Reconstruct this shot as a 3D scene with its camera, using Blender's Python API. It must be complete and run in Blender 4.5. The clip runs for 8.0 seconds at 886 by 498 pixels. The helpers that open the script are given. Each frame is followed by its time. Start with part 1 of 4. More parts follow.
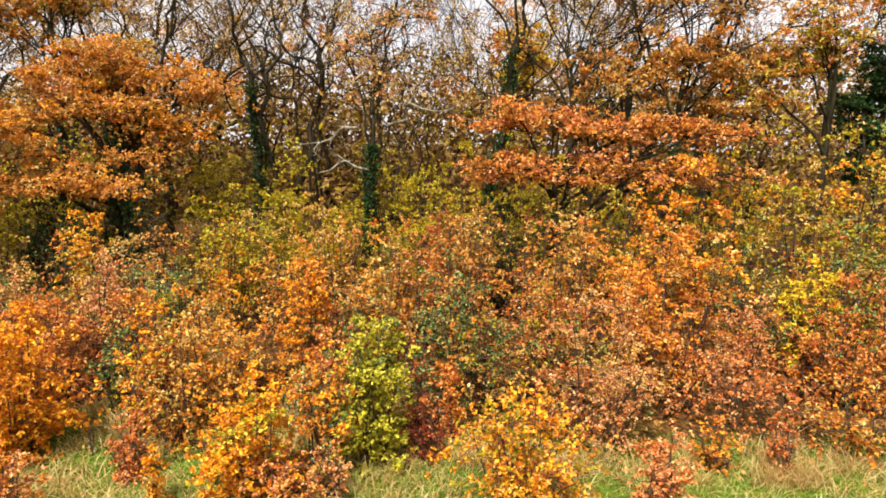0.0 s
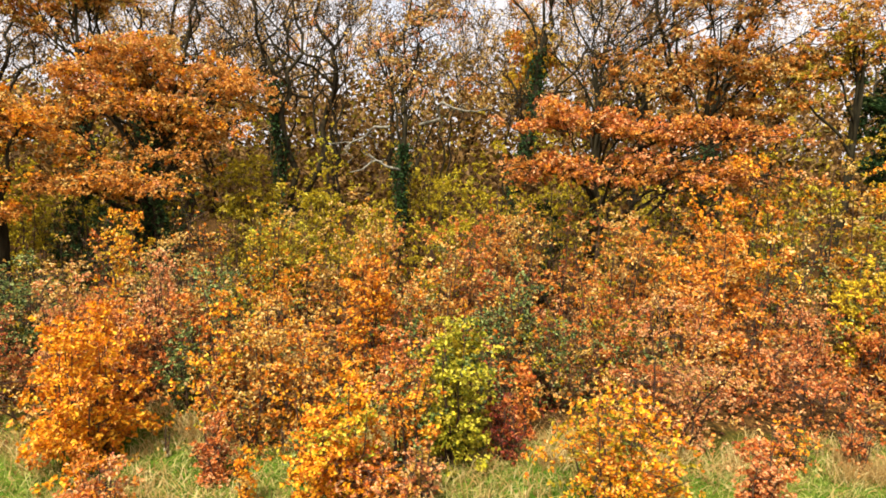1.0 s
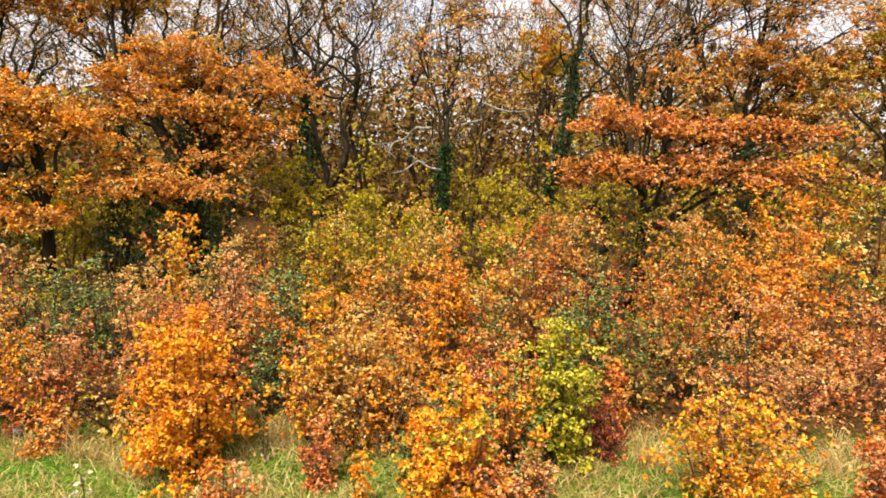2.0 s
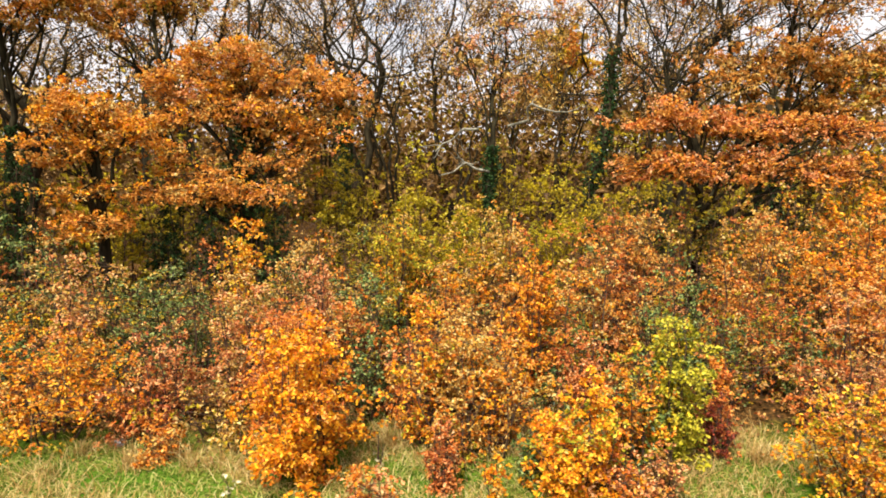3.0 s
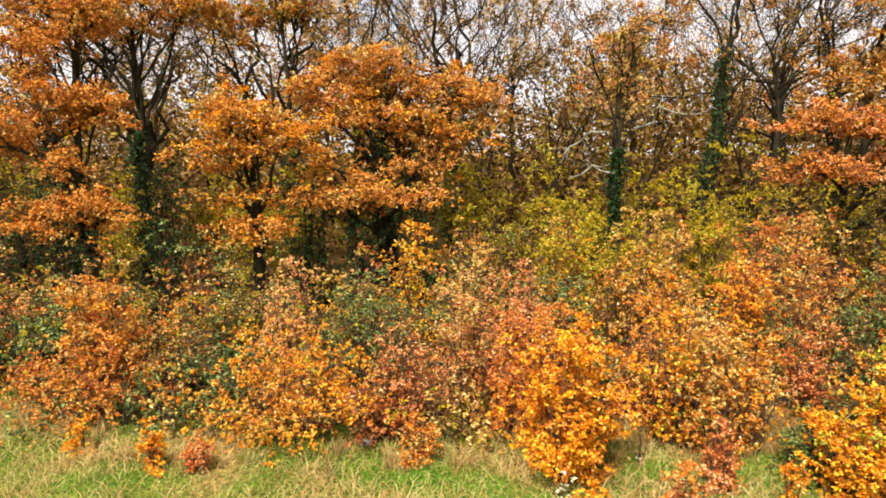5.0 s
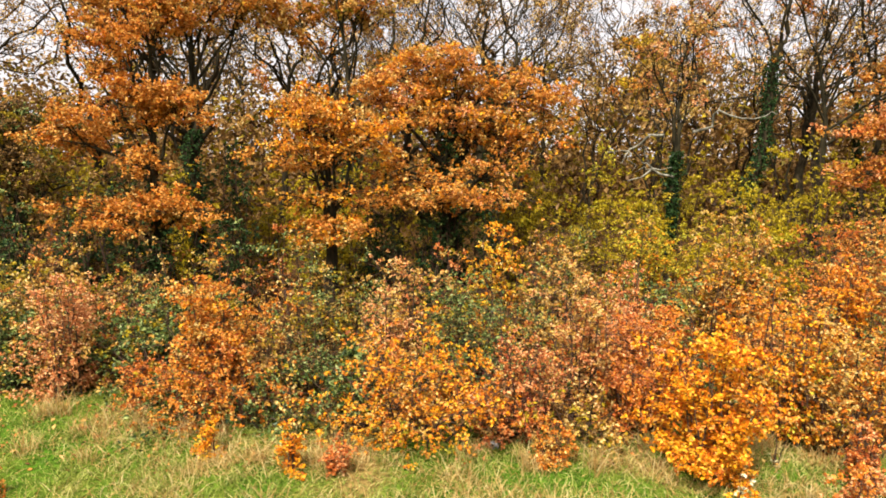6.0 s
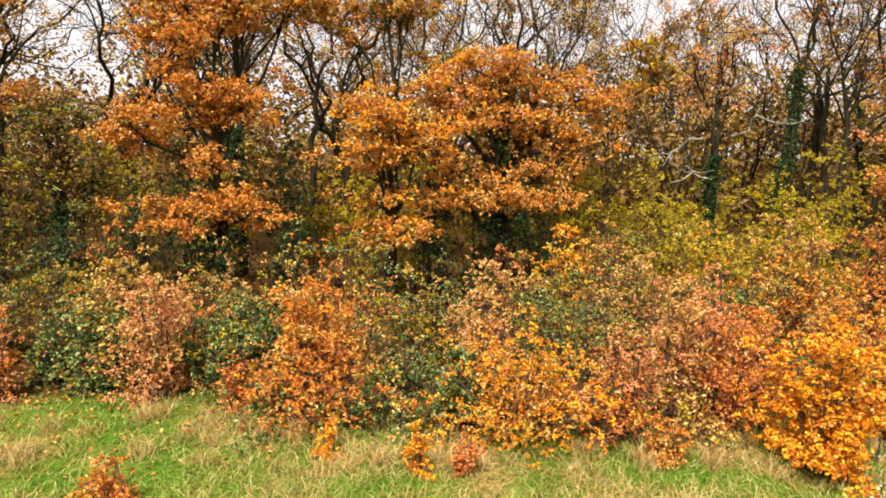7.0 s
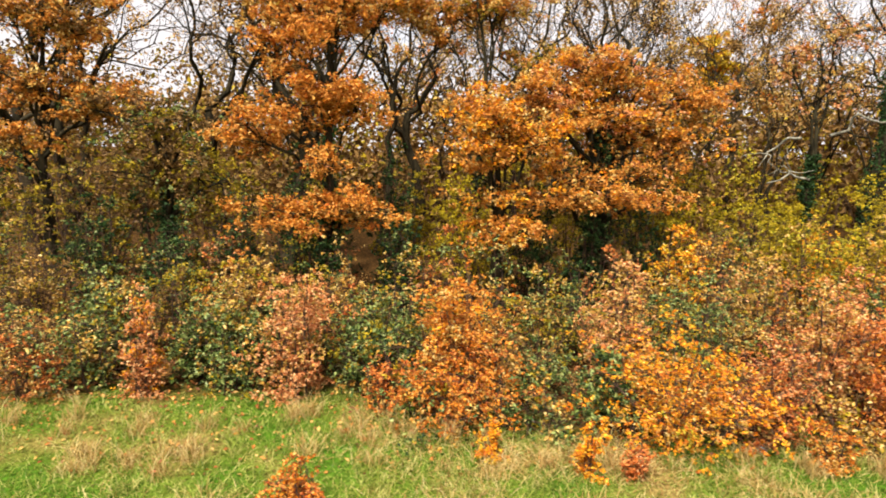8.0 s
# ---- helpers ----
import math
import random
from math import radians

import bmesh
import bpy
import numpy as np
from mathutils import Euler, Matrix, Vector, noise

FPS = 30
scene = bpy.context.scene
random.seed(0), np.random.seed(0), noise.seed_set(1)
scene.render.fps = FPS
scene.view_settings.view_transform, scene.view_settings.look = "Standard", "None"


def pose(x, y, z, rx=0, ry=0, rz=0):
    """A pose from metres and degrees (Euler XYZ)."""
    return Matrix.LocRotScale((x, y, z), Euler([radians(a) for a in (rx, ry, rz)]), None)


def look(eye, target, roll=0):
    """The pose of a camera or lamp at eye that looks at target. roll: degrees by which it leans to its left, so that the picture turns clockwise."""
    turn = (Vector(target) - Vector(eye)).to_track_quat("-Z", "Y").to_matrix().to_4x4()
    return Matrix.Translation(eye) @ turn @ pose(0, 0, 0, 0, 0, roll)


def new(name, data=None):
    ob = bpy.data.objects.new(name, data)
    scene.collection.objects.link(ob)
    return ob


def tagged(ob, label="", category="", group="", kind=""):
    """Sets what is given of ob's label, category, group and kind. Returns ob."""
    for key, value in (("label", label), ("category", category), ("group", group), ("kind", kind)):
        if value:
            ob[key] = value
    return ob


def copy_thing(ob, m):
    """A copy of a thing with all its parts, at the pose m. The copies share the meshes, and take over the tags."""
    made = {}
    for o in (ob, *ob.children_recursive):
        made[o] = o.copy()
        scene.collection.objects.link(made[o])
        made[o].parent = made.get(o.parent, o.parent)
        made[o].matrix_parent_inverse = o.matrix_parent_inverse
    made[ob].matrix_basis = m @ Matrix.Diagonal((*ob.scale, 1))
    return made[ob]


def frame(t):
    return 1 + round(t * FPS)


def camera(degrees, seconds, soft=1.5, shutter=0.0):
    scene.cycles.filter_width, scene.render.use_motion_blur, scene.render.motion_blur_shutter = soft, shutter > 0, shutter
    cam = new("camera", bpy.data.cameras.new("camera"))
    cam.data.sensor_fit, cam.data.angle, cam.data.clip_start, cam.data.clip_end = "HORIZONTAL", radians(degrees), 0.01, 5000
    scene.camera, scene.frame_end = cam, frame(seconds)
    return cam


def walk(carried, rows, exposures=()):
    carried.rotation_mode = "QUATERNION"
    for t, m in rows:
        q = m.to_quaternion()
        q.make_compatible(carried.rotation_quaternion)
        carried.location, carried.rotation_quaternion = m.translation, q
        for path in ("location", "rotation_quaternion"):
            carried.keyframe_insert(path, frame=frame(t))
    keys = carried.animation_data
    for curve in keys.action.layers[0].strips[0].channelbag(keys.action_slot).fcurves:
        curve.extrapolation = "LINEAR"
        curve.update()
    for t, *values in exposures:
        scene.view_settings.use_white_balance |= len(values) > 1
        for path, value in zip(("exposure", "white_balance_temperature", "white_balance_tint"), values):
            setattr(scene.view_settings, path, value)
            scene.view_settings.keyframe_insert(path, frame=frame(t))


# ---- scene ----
# ---------------- camera and walk ----------------
cam = camera(71.4, 8.0, soft=1.75, shutter=0.2)
PATH = [
    (0, (-0.058, 0.035, 4.619), (-0.156, 2.008, 4.303), 1.1),
    (0.5, (-0.742, 0.021, 4.602), (-0.82, 1.995, 4.288), 1.3),
    (1, (-1.492, -0.001, 4.577), (-1.541, 1.973, 4.263), 1.4),
    (1.5, (-2.256, 0.004, 4.572), (-2.29, 1.978, 4.257), 1.4),
    (1.7, (-2.582, 0.007, 4.571), (-2.607, 1.982, 4.256), 1.4),
    (2.8, (-4.521, 0.0, 4.581), (-4.516, 1.976, 4.269), 0.4),
    (3, (-4.881, -0.001, 4.586), (-4.868, 1.974, 4.273), 0.3),
    (3.5, (-5.801, -0.046, 4.607), (-5.793, 1.929, 4.293), 0.3),
    (4, (-6.744, -0.107, 4.605), (-6.741, 1.869, 4.295), 0.0),
    (4.5, (-7.714, -0.138, 4.589), (-7.707, 1.839, 4.283), 0.0),
    (5, (-8.714, -0.153, 4.584), (-8.711, 1.824, 4.281), -0.1),
    (5.2, (-9.141, -0.144, 4.585), (-9.14, 1.833, 4.283), -0.1),
    (6.3, (-11.723, -0.08, 4.601), (-11.638, 1.895, 4.299), 0.8),
    (6.5, (-12.177, -0.085, 4.608), (-12.069, 1.889, 4.306), 0.9),
    (7, (-13.261, -0.087, 4.635), (-13.123, 1.885, 4.33), 1.1),
    (7.5, (-14.334, -0.031, 4.637), (-14.196, 1.94, 4.33), 1.2),
    (8, (-15.42, 0.076, 4.629), (-15.353, 2.05, 4.318), 1.1),
]
walk(cam, [(t, look(eye, target, roll)) for t, eye, target, roll in PATH])

# ---------------- world, sun, exposure ----------------
SUN_ELEV, SUN_AZ = 60.0, 205.0          # degrees; azimuth clockwise from +y, behind the camera
world = bpy.data.worlds.new("overcast_sky")
scene.world = world
world.use_nodes = True
wn, wl = world.node_tree.nodes, world.node_tree.links
wn.clear()
w_out = wn.new("ShaderNodeOutputWorld")
w_bg = wn.new("ShaderNodeBackground")
w_sky = wn.new("ShaderNodeTexSky")
w_sky.sky_type = "NISHITA"
w_sky.sun_disc = False
w_sky.sun_elevation = radians(SUN_ELEV)
w_sky.sun_rotation = radians(SUN_AZ)
w_co = wn.new("ShaderNodeTexCoord")
w_noise = wn.new("ShaderNodeTexNoise")
w_noise.inputs["Scale"].default_value = 3.2
w_noise.inputs["Detail"].default_value = 6.0
w_ramp = wn.new("ShaderNodeValToRGB")
w_ramp.color_ramp.elements[0].position = 0.30
w_ramp.color_ramp.elements[0].color = (0.55, 0.55, 0.55, 1)
w_ramp.color_ramp.elements[1].position = 0.50
w_ramp.color_ramp.elements[1].color = (1, 1, 1, 1)
w_mix = wn.new("ShaderNodeMix")
w_mix.data_type = "RGBA"
w_mix.inputs[7].default_value = (5.1, 4.8, 4.8, 1)     # cloud cover
wl.new(w_co.outputs["Generated"], w_noise.inputs["Vector"])
wl.new(w_noise.outputs["Fac"], w_ramp.inputs["Fac"])
wl.new(w_ramp.outputs["Color"], w_mix.inputs[0])
wl.new(w_sky.outputs["Color"], w_mix.inputs[6])
wl.new(w_mix.outputs[2], w_bg.inputs["Color"])
w_bg.inputs["Strength"].default_value = 0.10
wl.new(w_bg.outputs["Background"], w_out.inputs["Surface"])

sun_data = bpy.data.lights.new("sun", "SUN")
sun_data.energy = 4.4
sun_data.angle = radians(10)
sun_data.color = (1.0, 0.94, 0.84)
sun = new("sun", sun_data)
_az, _el = radians(SUN_AZ), radians(SUN_ELEV)
_from = Vector((math.sin(_az) * math.cos(_el), math.cos(_az) * math.cos(_el), math.sin(_el)))
sun.matrix_world = look(_from * 60, (0, 0, 0))
scene.view_settings.exposure = 1.10


# ---------------- materials ----------------
def nodes_of(name):
    m = bpy.data.materials.new(name)
    m.use_nodes = True
    n, l = m.node_tree.nodes, m.node_tree.links
    n.clear()
    out = n.new("ShaderNodeOutputMaterial")
    p = n.new("ShaderNodeBsdfPrincipled")
    return m, n, l, out, p


def ramp(n, stops):
    r = n.new("ShaderNodeValToRGB")
    e = r.color_ramp.elements
    while len(e) < len(stops):
        e.new(0.5)
    for k, (pos, c) in enumerate(stops):
        e[k].position = pos
        e[k].color = (*c, 1)
    return r


def leaf_mat(name, colours, sheer=0.18, rough=0.5, gloss=0.18):
    """Leaves: each blade takes its own tint from the row of colours; patches shift it in brightness."""
    m, n, l, out, p = nodes_of(name)
    geo = n.new("ShaderNodeNewGeometry")
    co = n.new("ShaderNodeTexCoord")
    k = len(colours)
    r = ramp(n, [((i + 0.5) / k, c) for i, c in enumerate(colours)])
    patch = n.new("ShaderNodeTexNoise")
    patch.inputs["Scale"].default_value = 2.3
    patch.inputs["Detail"].default_value = 3
    l.new(co.outputs["Object"], patch.inputs["Vector"])
    mth = n.new("ShaderNodeMath")
    mth.operation = "MULTIPLY_ADD"
    mth.inputs[1].default_value = 0.9
    l.new(patch.outputs["Fac"], mth.inputs[0])
    sub = n.new("ShaderNodeMath")
    sub.operation = "ADD"
    sub.inputs[1].default_value = -0.45
    l.new(geo.outputs["Random Per Island"], sub.inputs[0])
    l.new(sub.outputs[0], mth.inputs[2])
    l.new(mth.outputs[0], r.inputs["Fac"])
    fine = n.new("ShaderNodeTexNoise")
    fine.inputs["Scale"].default_value = 60
    l.new(co.outputs["Object"], fine.inputs["Vector"])
    vary = n.new("ShaderNodeHueSaturation")
    vary.inputs["Saturation"].default_value = 1.0
    mr = n.new("ShaderNodeMapRange")
    mr.inputs["To Min"].default_value = 0.7
    mr.inputs["To Max"].default_value = 1.3
    l.new(fine.outputs["Fac"], mr.inputs["Value"])
    l.new(mr.outputs[0], vary.inputs["Value"])
    l.new(r.outputs["Color"], vary.inputs["Color"])
    l.new(vary.outputs["Color"], p.inputs["Base Color"])
    p.inputs["Roughness"].default_value = rough
    p.inputs["Specular IOR Level"].default_value = gloss
    tr = n.new("ShaderNodeBsdfTranslucent")
    l.new(vary.outputs["Color"], tr.inputs["Color"])
    mx = n.new("ShaderNodeMixShader")
    mx.inputs[0].default_value = sheer
    l.new(p.outputs[0], mx.inputs[1])
    l.new(tr.outputs[0], mx.inputs[2])
    l.new(mx.outputs[0], out.inputs["Surface"])
    return m


def bark_mat(name, dark, light, scale=9.0, rough=0.9):
    m, n, l, out, p = nodes_of(name)
    co = n.new("ShaderNodeTexCoord")
    mp = n.new("ShaderNodeMapping")
    mp.inputs["Scale"].default_value = (1, 1, 0.25)
    l.new(co.outputs["Object"], mp.inputs["Vector"])
    a = n.new("ShaderNodeTexNoise")
    a.inputs["Scale"].default_value = scale
    a.inputs["Detail"].default_value = 6
    l.new(mp.outputs[0], a.inputs["Vector"])
    r = ramp(n, [(0.35, dark), (0.7, light)])
    l.new(a.outputs["Fac"], r.inputs["Fac"])
    l.new(r.outputs["Color"], p.inputs["Base Color"])
    p.inputs["Roughness"].default_value = rough
    p.inputs["Specular IOR Level"].default_value = 0.12
    b = n.new("ShaderNodeBump")
    b.inputs["Strength"].default_value = 0.5
    b.inputs["Distance"].default_value = 0.02
    l.new(a.outputs["Fac"], b.inputs["Height"])
    l.new(b.outputs[0], p.inputs["Normal"])
    l.new(p.outputs[0], out.inputs["Surface"])
    return m


GOLD = leaf_mat("leaf_gold", [(0.48, 0.115, 0.006), (0.69, 0.24, 0.006), (0.78, 0.345, 0.010), (0.82, 0.46, 0.04)])
ORANGE = leaf_mat("leaf_orange", [(0.34, 0.080, 0.008), (0.57, 0.165, 0.012), (0.68, 0.250, 0.022), (0.74, 0.38, 0.085)])
RUST = leaf_mat("leaf_rust", [(0.25, 0.050, 0.010), (0.47, 0.110, 0.018), (0.60, 0.180, 0.034), (0.66, 0.28, 0.08)])
SALMON = leaf_mat("leaf_salmon", [(0.34, 0.095, 0.030), (0.60, 0.205, 0.060), (0.70, 0.295, 0.100), (0.77, 0.46, 0.21)])
TAN = leaf_mat("leaf_tan", [(0.26, 0.12, 0.02), (0.50, 0.26, 0.04), (0.62, 0.37, 0.07), (0.70, 0.51, 0.19)])
YGREEN = leaf_mat("leaf_yellow_green", [(0.15, 0.155, 0.010), (0.31, 0.285, 0.014), (0.49, 0.42, 0.025), (0.64, 0.53, 0.06)], 0.25)
YELLOW = leaf_mat("leaf_yellow", [(0.40, 0.28, 0.015), (0.62, 0.42, 0.02), (0.75, 0.52, 0.03)])
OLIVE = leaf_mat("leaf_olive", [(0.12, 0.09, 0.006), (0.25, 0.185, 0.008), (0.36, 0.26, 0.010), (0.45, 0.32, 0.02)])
HAZEL = leaf_mat("leaf_hazel", [(0.20, 0.155, 0.006), (0.34, 0.26, 0.008), (0.45, 0.335, 0.010), (0.53, 0.39, 0.02)], 0.3)
OAKTAN = leaf_mat("leaf_oak_tan", [(0.31, 0.10, 0.013), (0.53, 0.190, 0.021), (0.66, 0.275, 0.036), (0.74, 0.39, 0.09)], 0.28)
# bramble tints run from very dark to bright, imitating shaded and lit leaves
GREEN = leaf_mat("leaf_bramble", [(0.018, 0.034, 0.007), (0.055, 0.092, 0.018), (0.14, 0.19, 0.040), (0.31, 0.35, 0.11)], 0.2, 0.45, 0.22)
DARKRED = leaf_mat("leaf_dark_red", [(0.09, 0.016, 0.010), (0.21, 0.035, 0.018), (0.34, 0.065, 0.03)])
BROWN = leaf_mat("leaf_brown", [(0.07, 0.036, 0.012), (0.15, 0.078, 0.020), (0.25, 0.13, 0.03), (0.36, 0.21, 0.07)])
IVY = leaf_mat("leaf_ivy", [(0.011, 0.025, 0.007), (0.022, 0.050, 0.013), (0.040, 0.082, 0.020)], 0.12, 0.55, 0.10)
PALE = leaf_mat("leaf_bleached", [(0.42, 0.36, 0.20), (0.58, 0.52, 0.32), (0.68, 0.62, 0.42)], 0.25)
GRASS = leaf_mat("grass_blade", [(0.10, 0.150, 0.018), (0.19, 0.250, 0.032), (0.30, 0.345, 0.056), (0.46, 0.42, 0.13)], 0.3)
DRY = leaf_mat("dry_grass_blade", [(0.30, 0.17, 0.05), (0.46, 0.295, 0.09), (0.57, 0.40, 0.145), (0.65, 0.51, 0.23)], 0.3)
LITTER = leaf_mat("fallen_leaf", [(0.14, 0.05, 0.02), (0.34, 0.11, 0.03), (0.50, 0.20, 0.04), (0.55, 0.34, 0.10)], 0.1)
BARK = bark_mat("oak_bark", (0.011, 0.009, 0.004), (0.045, 0.036, 0.017))
BARK_DARK = bark_mat("wet_bark", (0.013, 0.010, 0.005), (0.055, 0.042, 0.020))
BARK_PALE = bark_mat("lichen_bark", (0.10, 0.09, 0.065), (0.34, 0.32, 0.25))
STEM = bark_mat("shrub_stem", (0.035, 0.02, 0.014), (0.13, 0.08, 0.05), 20)
STONE = bark_mat("pale_stone", (0.26, 0.26, 0.27), (0.48, 0.48, 0.49), 14)

gm, gn, gl, g_out, g_p = nodes_of("meadow_ground")
g_co = gn.new("ShaderNodeTexCoord")
g_a = gn.new("ShaderNodeTexNoise")
g_a.inputs["Scale"].default_value = 0.7
g_a.inputs["Detail"].default_value = 8
g_b = gn.new("ShaderNodeTexNoise")
g_b.inputs["Scale"].default_value = 14
g_b.inputs["Detail"].default_value = 8
gl.new(g_co.outputs["Object"], g_a.inputs["Vector"])
gl.new(g_co.outputs["Object"], g_b.inputs["Vector"])
g_ra = ramp(gn, [(0.40, (0.065, 0.145, 0.012)), (0.54, (0.12, 0.17, 0.022)), (0.66, (0.27, 0.19, 0.065))])
g_rb = ramp(gn, [(0.3, (0.35, 0.3, 0.25)), (0.75, (1.2, 1.2, 1.1))])
gl.new(g_a.outputs["Fac"], g_ra.inputs["Fac"])
gl.new(g_b.outputs["Fac"], g_rb.inputs["Fac"])
g_m = gn.new("ShaderNodeMix")
g_m.data_type, g_m.blend_type = "RGBA", "MULTIPLY"
g_m.inputs[0].default_value = 1
gl.new(g_ra.outputs["Color"], g_m.inputs[6])
gl.new(g_rb.outputs["Color"], g_m.inputs[7])
g_sep = gn.new("ShaderNodeSeparateXYZ")
gl.new(g_co.outputs["Object"], g_sep.inputs[0])
g_add = gn.new("ShaderNodeMath")
g_add.operation = "MULTIPLY_ADD"
g_add.inputs[1].default_value = 3.0
gl.new(g_a.outputs["Fac"], g_add.inputs[0])
gl.new(g_sep.outputs["Y"], g_add.inputs[2])
g_mr = gn.new("ShaderNodeMapRange")
g_mr.inputs["From Min"].default_value = 12.2
g_mr.inputs["From Max"].default_value = 13.2
g_edge = gn.new("ShaderNodeMapRange")       # the wood's soil comes further out towards +x
g_edge.inputs["From Min"].default_value = -16.5
g_edge.inputs["From Max"].default_value = -12.5
g_edge.inputs["To Max"].default_value = 1.6
gl.new(g_sep.outputs["X"], g_edge.inputs["Value"])
g_sum = gn.new("ShaderNodeMath")
gl.new(g_add.outputs[0], g_sum.inputs[0])
gl.new(g_edge.outputs[0], g_sum.inputs[1])
gl.new(g_sum.outputs[0], g_mr.inputs["Value"])
g_lit = ramp(gn, [(0.35, (0.022, 0.013, 0.005)), (0.55, (0.08, 0.04, 0.012)), (0.72, (0.18, 0.085, 0.022))])
gl.new(g_b.outputs["Fac"], g_lit.inputs["Fac"])
g_m2 = gn.new("ShaderNodeMix")
g_m2.data_type = "RGBA"
gl.new(g_mr.outputs[0], g_m2.inputs[0])
gl.new(g_m.outputs[2], g_m2.inputs[6])
gl.new(g_lit.outputs["Color"], g_m2.inputs[7])
gl.new(g_m2.outputs[2], g_p.inputs["Base Color"])
g_p.inputs["Roughness"].default_value = 0.95
g_p.inputs["Specular IOR Level"].default_value = 0.03
g_bp = gn.new("ShaderNodeBump")
g_bp.inputs["Strength"].default_value = 0.8
g_bp.inputs["Distance"].default_value = 0.05
gl.new(g_b.outputs["Fac"], g_bp.inputs["Height"])
gl.new(g_bp.outputs[0], g_p.inputs["Normal"])
gl.new(g_p.outputs[0], g_out.inputs["Surface"])
MEADOW = gm


# ---------------- ground ----------------
def gz(x, y):
    """Height of the ground: a level meadow that rises gently into the wood, with small humps."""
    x, y = np.asarray(x, float), np.asarray(y, float)
    rise = 0.045 * (np.clip(y, 7, 60) - 9)
    hump = 0.05 * np.sin(0.9 * x + 0.4 * y) * np.sin(0.7 * y - 0.35 * x + 1) + 0.03 * np.sin(2.3 * x + 1.7 * y)
    return rise + hump * np.exp(-(((x + 8) / 45) ** 2 + ((y - 14) / 40) ** 2))


def fast_mesh(name, V, faces, mats, index=None, smooth=False):
    """A mesh from numpy arrays: vertices and a list of face arrays of equal width each."""
    me = bpy.data.meshes.new(name)
    V = np.asarray(V, np.float32)
    me.vertices.add(len(V))
    me.vertices.foreach_set("co", V.ravel())
    loops = np.concatenate([f.ravel() for f in faces]).astype(np.int32)
    total = np.concatenate([np.full(len(f), f.shape[1], np.int32) for f in faces])
    me.loops.add(len(loops))
    me.loops.foreach_set("vertex_index", loops)
    me.polygons.add(len(total))
    me.polygons.foreach_set("loop_start", np.r_[0, np.cumsum(total)[:-1]].astype(np.int32))
    me.polygons.foreach_set("loop_total", total)
    for m in mats:
        me.materials.append(m)
    if index is not None:
        me.polygons.foreach_set("material_index", np.asarray(index, np.int32))
    me.polygons.foreach_set("use_smooth", np.full(len(total), smooth))
    me.update(calc_edges=True)
    me.validate()
    return me


def axis_steps(near, step, far):
    out, v, s = [near], near, step
    while v < far:
        s *= 1.25
        v = min(v + s, far)
        out.append(v)
    return out


gxs = sorted(set([-v for v in axis_steps(32.0, 0.5, 1500)] + [float(v) for v in np.arange(-31.5, 15.6, 0.3)] + axis_steps(16.0, 0.5, 1500)))
gys = sorted(set([-v for v in axis_steps(0.0, 0.6, 1500)] + [float(v) for v in np.arange(0.4, 30, 0.3)] + axis_steps(30.2, 0.5, 1500)))
GX, GY = np.meshgrid(gxs, gys)
gi = np.arange(GX.size).reshape(GX.shape)
gq = np.stack([gi[:-1, :-1], gi[:-1, 1:], gi[1:, 1:], gi[1:, :-1]], -1).reshape(-1, 4)
ground = new("ground", fast_mesh("ground", np.stack([GX, GY, gz(GX, GY)], -1).reshape(-1, 3), [gq], [MEADOW], smooth=True))
tagged(ground, "rough meadow running into a wooded bank", "ground", kind="structure")


# ---------------- plant building ----------------
SEEDS = [100]


def next_rng():
    SEEDS[0] += 1
    return np.random.default_rng(SEEDS[0])


def unit(v):
    return v / np.maximum(np.linalg.norm(v, axis=-1, keepdims=True), 1e-9)


def leaf_arrays(P, L, rng, up=0.5, out=None, wide=0.64, simple=False):
    """Folded leaf blades at the points P with the lengths L."""
    n = len(P)
    N = rng.normal(size=(n, 3))
    N = unit(unit(N) + np.array([0, -0.25, up]))
    A = rng.normal(size=(n, 3))
    if out is not None:
        A = 0.6 * A + 1.6 * out
    A[:, 2] -= 0.3
    A = unit(A - (A * N).sum(1, keepdims=True) * N)
    B = np.cross(N, A)
    L = np.asarray(L)[:, None]
    W = L * wide * rng.uniform(0.75, 1.15, (n, 1))
    fold = W * rng.uniform(0.1, 0.35, (n, 1))
    base, tip = P - 0.5 * L * A, P + 0.5 * L * A - 0.10 * L * N
    if simple:
        V = np.stack([base, P + 0.5 * W * B + fold * N, tip, P - 0.5 * W * B + fold * N], 1)
        i = np.arange(n)[:, None] * 4
        F = np.concatenate([i + [0, 1, 2], i + [0, 2, 3]], 1).reshape(-1, 3)
        return V.reshape(-1, 3), F, 2
    a1, a2 = P - 0.18 * L * A, P + 0.24 * L * A
    V = np.stack([base, a1 + 0.36 * W * B + fold * N, a2 + 0.5 * W * B + 0.8 * fold * N, tip, a2 - 0.5 * W * B + 0.8 * fold * N, a1 - 0.36 * W * B + fold * N], 1)
    i = np.arange(n)[:, None] * 6
    F = np.concatenate([i + [0, 1, 2, 3], i + [0, 3, 4, 5]], 1).reshape(-1, 4)
    return V.reshape(-1, 3), F, 2


def rosettes(C, k, L, rng, outward, lift=0.25):
    """k leaves round each twig end C, pointing away from it; returns their middles, lengths and ways."""
    m = len(C)
    d = unit(rng.normal(size=(m * k, 3)) + 0.7 * np.repeat(outward, k, 0) + [0, 0, lift])
    size = L * rng.uniform(0.6, 1.3, m * k)
    return np.repeat(C, k, 0) + d * (size * rng.uniform(0.35, 0.9, m * k))[:, None], size, d


